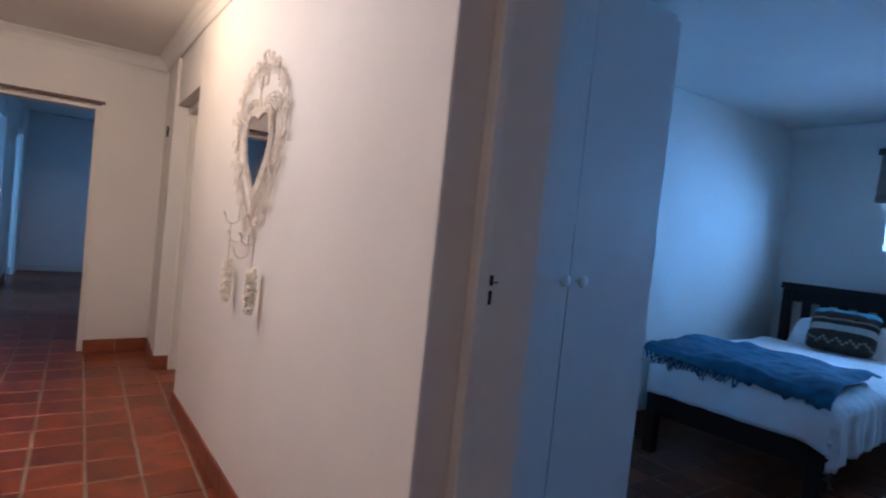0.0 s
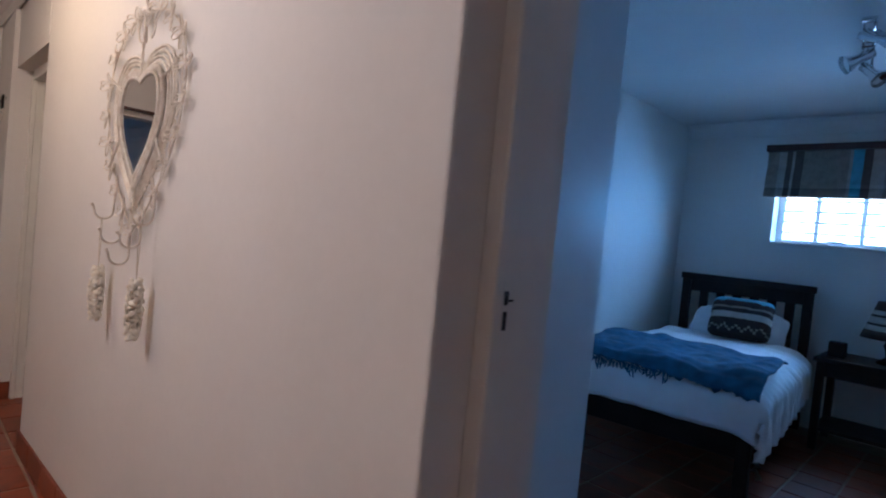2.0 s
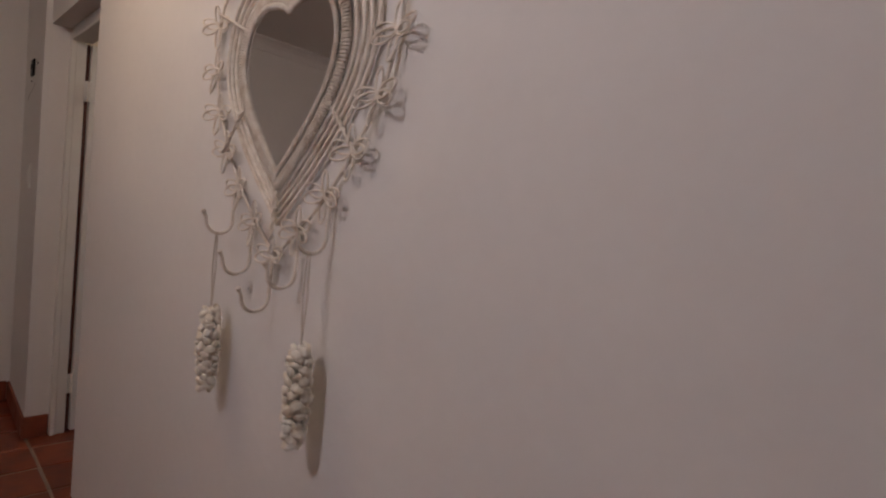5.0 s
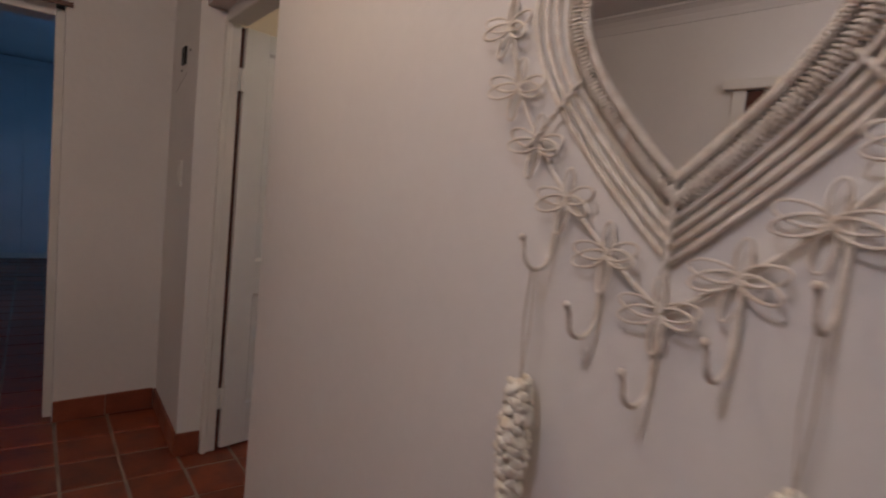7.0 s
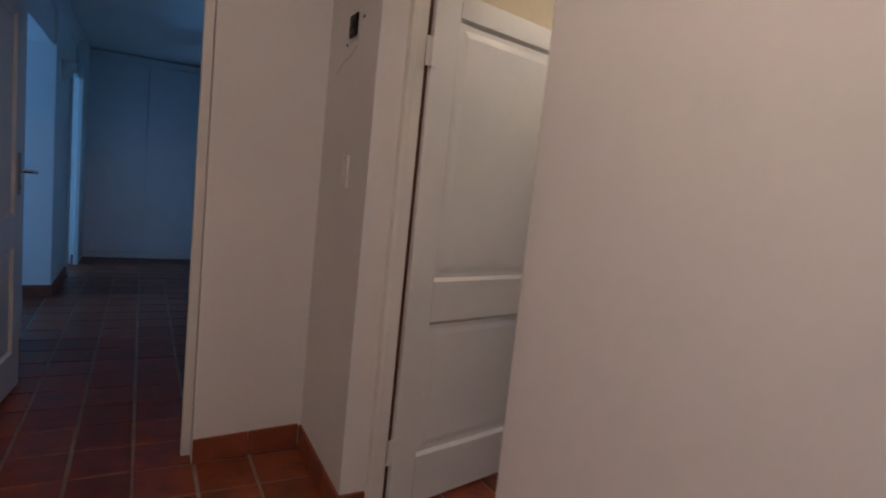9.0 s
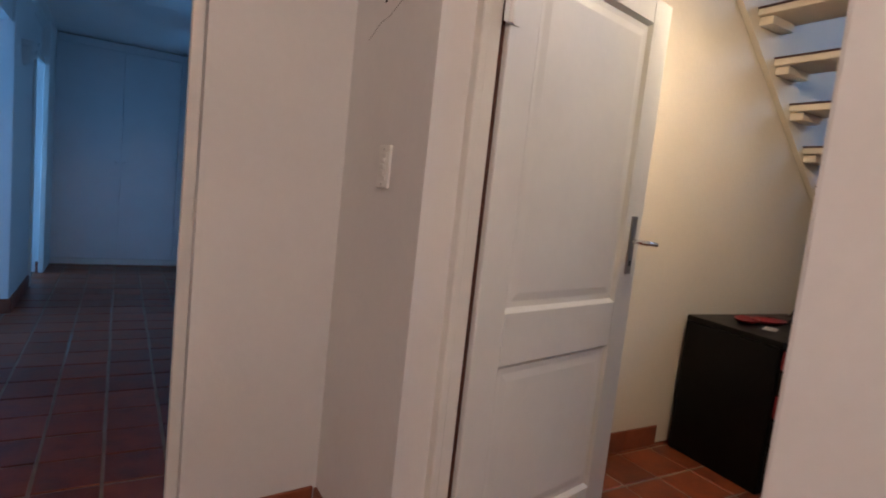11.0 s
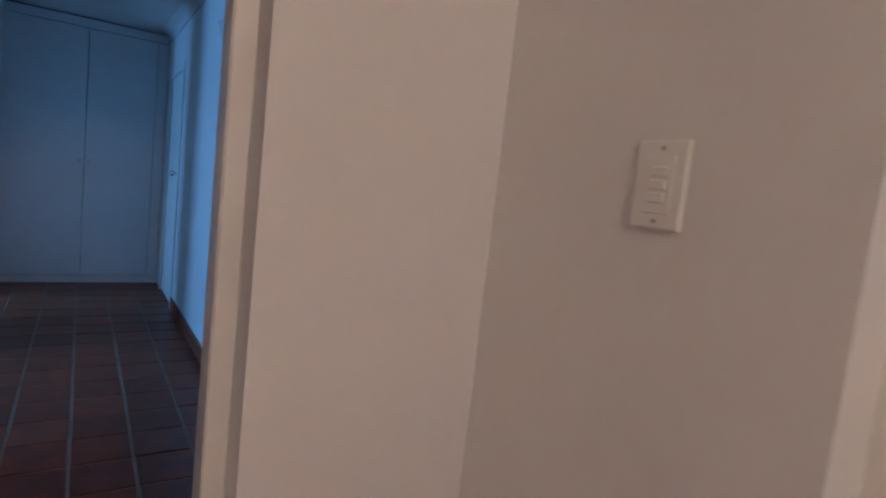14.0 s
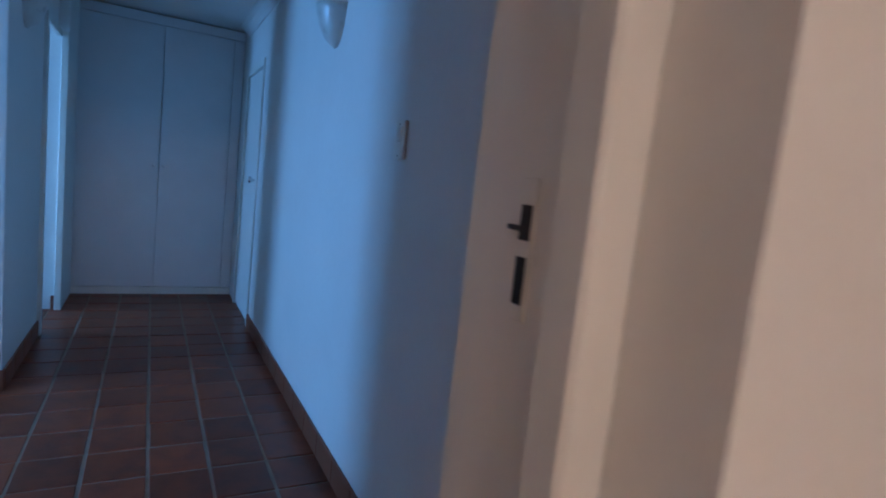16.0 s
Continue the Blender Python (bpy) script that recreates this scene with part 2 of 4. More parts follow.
def cornice(name, p0, p1, inward, z=CEIL_Z, size=0.085):
    """A stepped cove cornice between two plan points; inward: unit vector into the room."""
    bm = bmesh.new()
    prof = [(0, 0), (0, -1), (0.12, -1), (0.16, -0.86), (0.3, -0.55), (0.55, -0.3), (0.86, -0.16), (1, -0.12), (1, 0)]
    ends = []
    for px, py in (p0, p1):
        ends.append([bm.verts.new((px + inward[0] * a * size, py + inward[1] * a * size, z - 0.001 + b * size)) for a, b in prof])
    k = len(prof)
    for i in range(k):
        j = (i + 1) % k
        bm.faces.new((ends[0][i], ends[0][j], ends[1][j], ends[1][i]))
    bm.faces.new(ends[0]), bm.faces.new(ends[1][::-1])
    return structure(finish(name, bm, CEIL), "white moulded plaster cornice under the ceiling", "cornice")


cornice("trim_cornice_east", (mx(-1.3), -1.3), (mx(4.1), 4.1), (-1, 0))
cornice("trim_cornice_east_far", (0.0, 4.1), (-0.024, 5.587), (-1, 0))
cornice("trim_cornice_end", (-2.25, 5.587), (-0.02, 5.587), (0, -1))
cornice("trim_cornice_west", (-2.25, -1.3), (-2.25, 5.587), (1, 0))
cornice("trim_cornice_rear", (-2.25, -1.3), (0.1, -1.3), (0, 1))

# passage
wall("wall_passage_east", "white plaster passage wall with a sconce", -0.02, 5.80, 0, 0.2, 9.84, CEIL_Z)
wall("wall_passage_east_lintel", WT, -0.02, 9.84, 2.06, 0.2, 10.72, CEIL_Z, bevel=0)
wall("wall_passage_east_far", WT, -0.02, 10.72, 0, 0.2, 11.1, CEIL_Z)
wall("wall_passage_behind_door", WT, 0.2, 9.6, 0, 0.3, 11.1, CEIL_Z)
wall("wall_passage_west_near", WT, -1.56, 5.80, 0, -1.37, 7.6, CEIL_Z)
wall("wall_passage_west_lintel", WT, -1.56, 7.6, 2.08, -1.37, 8.78, CEIL_Z, bevel=0)
wall("wall_passage_west", "white plaster passage wall with a sconce", -1.56, 8.78, 0, -1.35, 9.73, CEIL_Z)
wall("wall_passage_west_lintel_far", WT, -1.56, 9.73, 2.08, -1.37, 10.45, CEIL_Z, bevel=0)
wall("wall_passage_west_far", WT, -1.56, 10.45, 0, -1.30, 11.1, CEIL_Z)
wall("wall_passage_end", WT, -1.56, 11.1, 0, 0.2, 11.25, CEIL_Z)
cornice("trim_cornice_passage_east", (-0.02, 5.80), (-0.02, 10.8), (-1, 0))
cornice("trim_cornice_passage_west", (-1.37, 5.80), (-1.37, 10.8), (1, 0))
# side room that lets daylight into the passage
wall("wall_side_room_south", WT, -4.3, 5.80, 0, -1.56, 5.95, 2.6)
wall("wall_side_room_north", WT, -4.3, 11.1, 0, -1.56, 11.25, 2.6)
wall("wall_side_room_low", WT, -4.3, 5.95, 0, -4.15, 11.1, 0.65)
wall("wall_side_room_high", WT, -4.3, 5.95, 1.65, -4.15, 11.1, 2.6)
wall("wall_side_room_a", WT, -4.3, 5.95, 0.65, -4.15, 7.80, 1.65)
wall("wall_side_room_b", WT, -4.3, 8.64, 0.65, -4.15, 9.73, 1.65)
wall("wall_side_room_c", WT, -4.3, 10.37, 0.65, -4.15, 11.1, 1.65)
wall("wall_side_room_partition", WT, -4.15, 9.20, 0, -1.56, 9.32, 2.6)
structure(block("ceiling_side_room", -4.3, 5.8, 2.6, -1.56, 11.25, 2.7, CEIL), "white ceiling of the side room", "ceiling")

# bedroom
wall("wall_bedroom_north", "white bedroom wall beside the bed", 0.22, 2.88, 0, 5.2, 3.0, 2.62)
wall("wall_bedroom_south", WT, 0.34, -1.5, 0, 5.0, -1.35, 2.62)
wall("wall_window_low", "white bedroom wall under the window", 4.78, -1.35, 0, 5.0, 2.88, 1.48, bevel=0)
wall("wall_window_high", "white bedroom wall above the window", 4.78, -1.35, 2.12, 5.0, 2.88, 2.62, bevel=0)
wall("wall_window_north", WT, 4.78, 2.11, 1.48, 5.0, 2.88, 2.12, bevel=0)
wall("wall_window_south", WT, 4.78, -1.35, 1.48, 5.0, 0.80, 2.12, bevel=0)
structure(block("ceiling_bedroom", 0.2, -1.5, 2.50, 5.0, 2.9, 2.62, CEIL), "white painted bedroom ceiling", "ceiling")
cornice("trim_cornice_window_wall", (4.78, -1.35), (4.78, 2.88), (-1, 0), 2.5, 0.12)

# stair room and stairwell
wall("wall_stair_side", "cream plaster wall beside the stairs", 0.0, 5.622, 0, 5.2, 5.80, 4.6, mat=CREAM)
wall("wall_stair_far", WT, 5.0, 3.0, 0, 5.2, 5.62, 4.6)
wall("wall_stair_south_low", WT, 0.22, 3.0, 0, 5.0, 3.12, 2.62)
wall("wall_stair_south_a", WT, 0.22, 2.9, 2.62, 3.5, 3.12, 4.6)
wall("wall_stair_south_b", WT, 4.7, 2.9, 2.62, 5.0, 3.12, 4.6)
wall("wall_stair_south_c", WT, 3.5, 2.9, 3.85, 4.7, 3.12, 4.6)
structure(block("ceiling_stair", 0.22, 3.0, CEIL_Z, 1.5, 5.62, CEIL_Z + 0.12, CEIL), "white ceiling beside the open stairwell", "ceiling")
wall("wall_stairwell_west", WT, 0.9, 3.12, CEIL_Z + 0.12, 1.0, 5.62, 4.6)
structure(block("ceiling_stairwell", 0.9, 2.9, 4.6, 5.2, 5.8, 4.7, CEIL), "white ceiling high over the stairs", "ceiling")

# ground under everything
floor = structure(block("floor", -4.4, -1.7, -0.12, 5.3, 11.4, -0.005, GROUT), "terracotta tiled floor with sandy grout joints", "floor")

# ---- frames and doors ----


def door_frame(name, label, parts, mat=GLOSS):
    f = structure(blocks(name, parts, mat, bevel=0.004), label, "door frame")
    return f


def strike_plate(name, x, y, z, side, facing):
    """A worn steel keep with two dark slots and a lip, on a jamb that faces along y (facing 'y') or x."""
    e = empty(name, x, y, z, {"-y": 0, "-x": -90}[facing])
    blocks("plate", [(-0.008, -0.002, -0.052, 0.008, 0.001, 0.050)], GLOSS, e, 0.0008)
    blocks("slot", [(-0.0055, -0.0035, 0.006, 0.0055, -0.0015, 0.031)], IRON, e)
    blocks("slot", [(-0.005, -0.0035, -0.040, 0.005, -0.0015, -0.006)], IRON, e)
    blocks("lip", [(min(0, side * 0.02), -0.0045, 0.012, max(0, side * 0.02), -0.002, 0.016)], IRON, e, 0.0008)
    return tagged(e, "worn steel strike plate with dark latch slots on a jamb", "strike plate")


# bedroom doorway: plaster reveal, then the painted frame
door_frame("door_frame_bedroom", "white painted door frame of the bedroom doorway", [
    (0.20, 1.352, 0, 0.225, 1.392, 2.04), (0.222, 1.362, 0, 0.238, 1.392, 2.04), (0.236, 1.372, 0, 0.40, 1.392, 2.04),
    (0.20, 0.448, 0, 0.40, 0.488, 2.04), (0.20, 0.488, 2.0, 0.40, 1.352, 2.042)])
strike_plate("strike_plate", 0.256, 1.372, 1.165, 1, "-y")
# stair doorway
door_frame("door_frame_stair", "white painted frame of the stair doorway", [
    (0.075, 4.965, 0, 0.10, 5.003, 2.0), (0.098, 4.978, 0, 0.143, 5.003, 2.0),
    (0.075, 4.098, 0, 0.165, 4.135, 2.0), (0.075, 4.135, 1.965, 0.165, 4.965, 2.022)])
# brown strip in place of the shade between frame and leaf
structure(block("trim_stair_gap_shade", 0.1438, 4.985, 0.012, 0.157, 5.02, 1.96, BROWNWOOD), "dark brown strip standing for the shaded gap at the stair door", "trim")
# passage doorway
door_frame("door_frame_passage", "white painted frame of the passage doorway", [
    (-0.515, 5.662, 0, -0.476, 5.70, 2.0), (-0.497, 5.698, 0, -0.476, 5.83, 2.0),
    (-1.402, 5.662, 0, -1.365, 5.83, 2.0), (-1.365, 5.662, 1.965, -0.515, 5.83, 2.022)])
tagged(structure(block("trim_lintel", -1.40, 5.572, 2.0, -0.45, 5.586, 2.022, BROWNWOOD, bevel=0.003), "thin dark wooden strip over the passage doorway", "trim"))
strike_plate("strike_plate", -0.4975, 5.745, 1.222, -1, "-x")


def lever_handle(parent, x, y, z, way, out):
    """Chrome lever on a long back plate: way +1 or -1 along x, out the side along y."""
    blocks("back_plate", [(x - 0.018, y, z - 0.12, x + 0.018, y + out * 0.007, z + 0.09)], STEEL, parent, 0.003)
    tube("lever", [[(x, y, z), (x, y + out * 0.045, z), (x + way * 0.012, y + out * 0.055, z), (x + way * 0.085, y + out * 0.055, z - 0.004)]], 0.009, CHROME, parent, res=3)
    blocks("keyhole", [(x - 0.004, y + out * 0.006, z - 0.09, x + 0.004, y + out * 0.009, z - 0.07)], IRON, parent)


def panel_door(name, label, width, height, m, mat, hinge_z=(0.25, 1.72), handle_side=-1, mark=True):
    """A leaf along +x from its hinge, with moulded panels, both faces; the leaf's origin is at the hinge foot."""
    e = new(name)
    t = 0.04
    st = 0.115
    zs = [(0.20, 0.74), (0.90, height - 0.085)]
    rows = [(0, -t, 0, st, 0, height), (width - st, -t, 0, width, 0, height), (st, -t, 0, width - st, 0, zs[0][0]),
            (st, -t, zs[0][1], width - st, 0, zs[1][0]), (st, -t, zs[1][1], width - st, 0, height)]
    blocks("stiles_and_rails", rows, mat, e, 0.002)
    for z0, z1 in zs:
        bm = bmesh.new()
        x0, x1 = st, width - st
        for side in (0, 1):
            y_out, y_in = (-0.001, -0.013) if side == 0 else (-t + 0.001, -t + 0.013)
            y_mid = (y_out * 0.35 + y_in * 0.65)
            loops = []
            for inset, yy in ((0, y_out), (0.012, y_in), (0.03, y_in), (0.055, y_mid)):
                loops.append([bm.verts.new(v) for v in ((x0 + inset, yy, z0 + inset), (x1 - inset, yy, z0 + inset), (x1 - inset, yy, z1 - inset), (x0 + inset, yy, z1 - inset))])
            for a, b in zip(loops, loops[1:]):
                for i in range(4):
                    j = (i + 1) % 4
                    bm.faces.new((a[i], a[j], b[j], b[i]))
            bm.faces.new(loops[-1])
        finish("panel", bm, mat, e)
    lever_handle(e, width - 0.06, -t, 1.12, -1 if handle_side < 0 else 1, -1)
    lever_handle(e, width - 0.06, 0, 1.12, -1, 1)
    for z in hinge_z:
        bm = bmesh.new()
        bmesh.ops.create_cone(bm, cap_ends=True, segments=12, radius1=0.008, radius2=0.008, depth=0.10, matrix=Matrix.Translation((-0.006, -t - 0.004, z)))
        box(bm, -0.03, -t - 0.004, z - 0.05, 0.03, -t - 0.001, z + 0.05)
        finish("hinge", bm, mat, e)
    e.matrix_basis = m
    return tagged(e, label, "door")


stair_leaf = panel_door("door_stair", "white painted panelled door standing open into the stair room", 0.822, 1.95, pose(0.157, 5.012, 0.012, 0, 0, 12.3), DOORP, handle_side=1)
panel_door("door_passage", "white painted panelled door standing open into the passage", 0.84, 1.95, pose(-1.36, 5.845, 0.012, 0, 0, 84.5), DOORP, handle_side=1)

# closed door near the passage end
d = empty("door_side", -0.03, 9.85, 0)
blocks("jamb", [(0, 0, 0, 0.05, 0.05, 1.999), (0, 0.80, 0, 0.05, 0.86, 1.999), (0, 0, 2.0, 0.05, 0.86, 2.06)], GLOSS, d, 0.003)
blocks("leaf", [(0.018, 0.053, 0.01, 0.058, 0.797, 1.997)], DOORP, d, 0.003)
lathe("knob", [(0.008, 0), (0.01, 0.025), (0.024, 0.035), (0.026, 0.05), (0.015, 0.06)], CHROME, d, 16, Matrix.Translation((0.018, 0.115, 1.14)) @ Euler((0, radians(-90), 0)).to_matrix().to_4x4())
structure(d, "closed white door with a small round knob", "door")

# dark door across the hall, met only in the mirror
d = empty("door_west", -2.25, 2.81, 0)
blocks("casing", [(-0.015, -0.06, 0, 0.02, 0.002, 1.98), (-0.015, 0.798, 0, 0.02, 0.86, 1.98), (-0.015, -0.1, 1.982, 0.05, 0.9, 2.03)], GLOSS, d, 0.003)
blocks("leaf", [(-0.02, 0.003, 0.01, 0.008, 0.797, 1.978)], BROWNWOOD, d, 0.003)
structure(d, "closed dark brown wooden door in a white casing", "door")

# ---- hall things ----
MY, MZ = 2.742, 1.0
MIRROR_X = mx(MY)


def bez(p0, p1, p2, p3, n):
    out = []
    for i in range(n):
        t = i / n
        a = (1 - t) ** 3, 3 * t * (1 - t) ** 2, 3 * t * t * (1 - t), t ** 3
        out.append(tuple(sum(w * p[k] for w, p in zip(a, (p0, p1, p2, p3))) for k in (0, 1)))
    return out


def heart(dip, lobe, wide, waist, tip, n=16):
    """A long heart outline in (across, up): dip height, lobe height, half width, height of the widest place, tip height."""
    peak = wide * 0.5
    right = bez((0, dip), (wide * 0.10, lobe - 0.006), (peak * 0.7, lobe), (peak, lobe), n // 2)
    right += bez((peak, lobe), (wide * 0.82, lobe), (wide, waist + (lobe - waist) * 0.55), (wide, waist), n // 2)
    drop = waist - tip
    right += bez((wide, waist), (wide, waist - drop * 0.30), (wide * 0.52, tip + drop * 0.34), (0, tip), n) + [(0, tip)]
    left = [(-x, z) for x, z in right[-2:0:-1]]
    return right + left


def resample(pts, count):
    """Even steps along a closed line."""
    run = [0.0]
    for a, b in zip(pts, pts[1:] + pts[:1]):
        run.append(run[-1] + math.hypot(a[0] - b[0], a[1] - b[1]))
    out, i = [], 0
    for k in range(count):
        want = run[-1] * k / count
        while run[i + 1] < want:
            i += 1
        f = (want - run[i]) / max(1e-9, run[i + 1] - run[i])
        a, b = pts[i], pts[(i + 1) % len(pts)]
        out.append((a[0] + (b[0] - a[0]) * f, a[1] + (b[1] - a[1]) * f))
    return out


def heart_mirror():
    e = empty("heart_mirror", MIRROR_X, MY, MZ, 2.1)
    glass = heart(0.668, 0.688, 0.160, 0.592, 0.370)
    bm = bmesh.new()
    bm.faces.new([bm.verts.new((-0.020, x, z)) for x, z in glass])
    ext = bmesh.ops.extrude_face_region(bm, geom=list(bm.faces))
    for v in ext["geom"]:
        if isinstance(v, bmesh.types.BMVert):
            v.co.x += 0.008
    finish("glass", bm, MIRROR, e)
    ring = lambda x, pts: [(x, a, b) for a, b in pts]

    def wound(name, outline, turns, half, thick, depth):
        """Wire wound closely round an outline."""
        path = resample(outline, turns * 4)
        coil = []
        for i, (a, b) in enumerate(path):
            a2, b2 = path[(i + 1) % len(path)]
            ln = math.hypot(a2 - a, b2 - b) or 1
            nx, nz = -(b2 - b) / ln, (a2 - a) / ln
            c, d = math.cos(math.tau * i / 4), math.sin(math.tau * i / 4)
            coil.append((depth + half * 0.7 * d, a + nx * half * c, b + nz * half * c))
        tube(name, [coil], thick, WIRE, e, True, 1)

    wound("rim", heart(0.672, 0.695, 0.166, 0.592, 0.361), 230, 0.0055, 0.0022, -0.022)
    wound("coil", heart(0.682, 0.710, 0.187, 0.594, 0.337), 190, 0.013, 0.0021, -0.016)
    tube("coil_core", [ring(-0.014, heart(0.682, 0.710, 0.187, 0.594, 0.337))], 0.007, WIRE, e, True, 2)
    for dip, lobe, wide, waist, tip in ((0.694, 0.728, 0.208, 0.598, 0.314), (0.702, 0.743, 0.228, 0.602, 0.296), (0.710, 0.757, 0.248, 0.606, 0.279), (0.718, 0.772, 0.268, 0.611, 0.261)):
        tube("wire_ring", [ring(-0.010, heart(dip, lobe, wide, waist, tip))], 0.0046, WIRE, e, True, 2)
    # twisted ties that hold the rings to the vine
    for a, b, c, f in ((0.160, 0.49, 0.245, 0.40), (-0.160, 0.49, -0.245, 0.40), (0.165, 0.66, 0.31, 0.72), (-0.165, 0.66, -0.31, 0.72), (0, 0.365, 0, 0.20), (0.0, 0.672, 0.0, 0.90)):
        pair = []
        for ph in (0, math.pi):
            pair.append([(-0.021 + 0.0028 * math.sin(i * 0.9 + ph), a + (c - a) * i / 24 + 0.0028 * math.cos(i * 0.9 + ph), b + (f - b) * i / 24) for i in range(25)])
        tube("tie", pair, 0.0024, WIRE, e, False, 1)
    # vine with wire bow flowers
    half = bez((0, 0.90), (0.10, 0.905), (0.325, 0.86), (0.325, 0.655), 30) + bez((0.325, 0.655), (0.326, 0.49), (0.19, 0.315), (0, 0.198), 34) + [(0, 0.198)]
    vine = half + [(-x, z) for x, z in half[-2:0:-1]]
    tube("vine", [ring(-0.011, vine)], 0.0034, WIRE, e, True, 2)
    rng = random.Random(4)

    def loops(angles):
        out = []
        for ang, ln, wd, lift in angles:
            pts = []
            for i in range(15):
                q = math.tau * i / 14
                u, w = ln * (1 - math.cos(q)) / 2, wd * math.sin(q)
                c, sn = math.cos(radians(ang)), math.sin(radians(ang))
                pts.append((-lift * u / ln - 0.002, u * c - w * sn, u * sn + w * c))
            out.append(pts)
        return out

    shapes = []
    for k in range(3):
        j = lambda v: v + rng.uniform(-6, 6)
        shapes.append(tube("flower", loops([(j(11), 0.056, 0.0115, 0.007), (j(-12), 0.053, 0.0115, 0.011), (j(169), 0.056, 0.0115, 0.007), (j(192), 0.053, 0.0115, 0.011),
                                            (j(-84), 0.052, 0.010, 0.004), (j(93), 0.045, 0.009, 0.004)]), 0.0021, WIRE, e, False, 1))
    for k, (a, b) in enumerate(resample(vine, 20)):
        f = shapes[k % 3]
        if k >= 3:
            f = f.copy()
            scene.collection.objects.link(f)
        f.matrix_basis = pose(-0.014, a, b, rng.uniform(-7, 7), rng.uniform(-8, 8), rng.uniform(-8, 8))
    # hanging crook and curls of the crest
    curls = [[(-0.014, 0.0, 0.80), (-0.016, 0.004, 0.90)] + [(-0.017, -0.024 + 0.028 * math.cos(q * 0.35), 0.925 + 0.032 * math.sin(q * 0.35)) for q in range(0, 10)]]
    for sd in (1, -1):
        curls.append([(-0.014, sd * (0.012 + 0.030 * (1 - math.cos(q * 0.42))), 0.855 + 0.045 * math.sin(q * 0.42)) for q in range(0, 12)])
    tube("crest", curls, 0.0036, WIRE, e, False, 2)
    # coat hooks
    for a, top, bottom in ((0.180, 0.335, 0.222), (0.090, 0.255, 0.146), (0.0, 0.198, 0.085), (-0.090, 0.255, 0.146), (-0.180, 0.335, 0.222)):
        pts = [(-0.014, a, top), (-0.016, a, bottom + 0.028)]
        for i in range(10):
            q = math.pi * i / 9
            pts.append((-0.045 + 0.029 * math.cos(q), a, bottom + 0.028 - 0.028 * math.sin(q)))
        pts += [(-0.075, a, bottom + 0.036), (-0.080, a, bottom + 0.044)]
        tube("hook", [pts], 0.0036, WIRE, e, False, 2)
        lathe("hook_tip", [(0.0035, -0.004), (0.0058, 0.0), (0.0035, 0.005)], WIRE, e, 10, Matrix.Translation((-0.081, a, bottom + 0.046)))
    return tagged(e, "cream wirework heart mirror with bow flowers and coat hooks", "mirror")


heart_mirror()


def shell_string(a, z_top, seed):
    """A hanging oval cluster of curled cream shells on a doubled string."""
    e = empty("shell_hanging", mx(MY + a) - 0.048, MY + a, MZ + z_top)
    rng = random.Random(seed)
    tube("string", [[(0, -0.004, 0.0), (0.001, -0.006, -0.08), (0, 0, -0.165)], [(0, 0.004, 0.0), (-0.001, 0.006, -0.08), (0, 0, -0.165)]], 0.0014, STRING, e, False, 1)
    lathe("core", [(0.004, -0.348), (0.010, -0.33), (0.014, -0.25), (0.012, -0.185), (0.004, -0.165)], SHELL, e, 12)
    bm = bmesh.new()
    n = 74
    for i in range(n):
        z = -0.170 - 0.175 * (i / (n - 1))
        r = 0.016 * math.sqrt(max(0.10, 1 - ((z + 0.255) / 0.10) ** 2)) + 0.004
        ang = i * 2.4 + rng.uniform(-0.3, 0.3)
        size = rng.uniform(0.0095, 0.0145)
        m = Matrix.Translation((r * math.cos(ang), r * math.sin(ang), z)) @ Euler((rng.uniform(-1.2, 1.2), rng.uniform(-0.7, 0.7), ang)).to_matrix().to_4x4() @ Matrix.Diagonal((0.55 * size, size, 0.72 * size, 1))
        vs = bmesh.ops.create_icosphere(bm, subdivisions=2, radius=1, matrix=m)["verts"]
        inv, ctr = m.inverted(), m.translation.copy()
        for v in vs:
            d = inv @ v.co
            lip = 1 - 0.55 * math.exp(-(d.z / 0.22) ** 2) * max(0, d.x)
            v.co = ctr + (v.co - ctr) * lip * (1 + 0.07 * math.cos(9 * d.y))
    tagged(finish("shells", bm, SHELL, e, smooth=True), kind="stuff")
    return tagged(e, "cluster of cream shells hanging on a string from the mirror", "shell ornament", "shell ornaments under the mirror")


shell_string(0.180, 0.226, 1)
shell_string(-0.180, 0.226, 2)


def switch_plate(name, m, rockers, label):
    """A wall plate facing -x, with rockers."""
    e = new(name)
    blocks("plate", [(-0.009, -0.04, -0.062, 0.0, 0.04, 0.062)], PLASTIC, e, 0.004, 2)
    blocks("inner", [(-0.011, -0.022, -0.040, -0.008, 0.022, 0.040)], PLASTIC, e, 0.001)
    for i in range(rockers):
        z = (i - (rockers - 1) / 2) * 0.018
        r = blocks("rocker", [(-0.014, -0.014, z - 0.0072, -0.009, 0.014, z + 0.0072)], PLASTIC, e, 0.002)
    for z in (0.050, -0.050):
        blocks("screw", [(-0.0105, -0.003, z - 0.003, -0.008, 0.003, z + 0.003)], GREYP, e, 0.001)
    e.matrix_basis = m
    return tagged(e, label, "light switch")


switch_plate("light_switch", pose(-0.019, 5.255, 1.290, 0, 0, -1.3), 3, "white plastic wall switch with three rockers")
switch_plate("light_switch", pose(-0.022, 7.12, 1.39), 1, "white plastic wall switch in the passage")

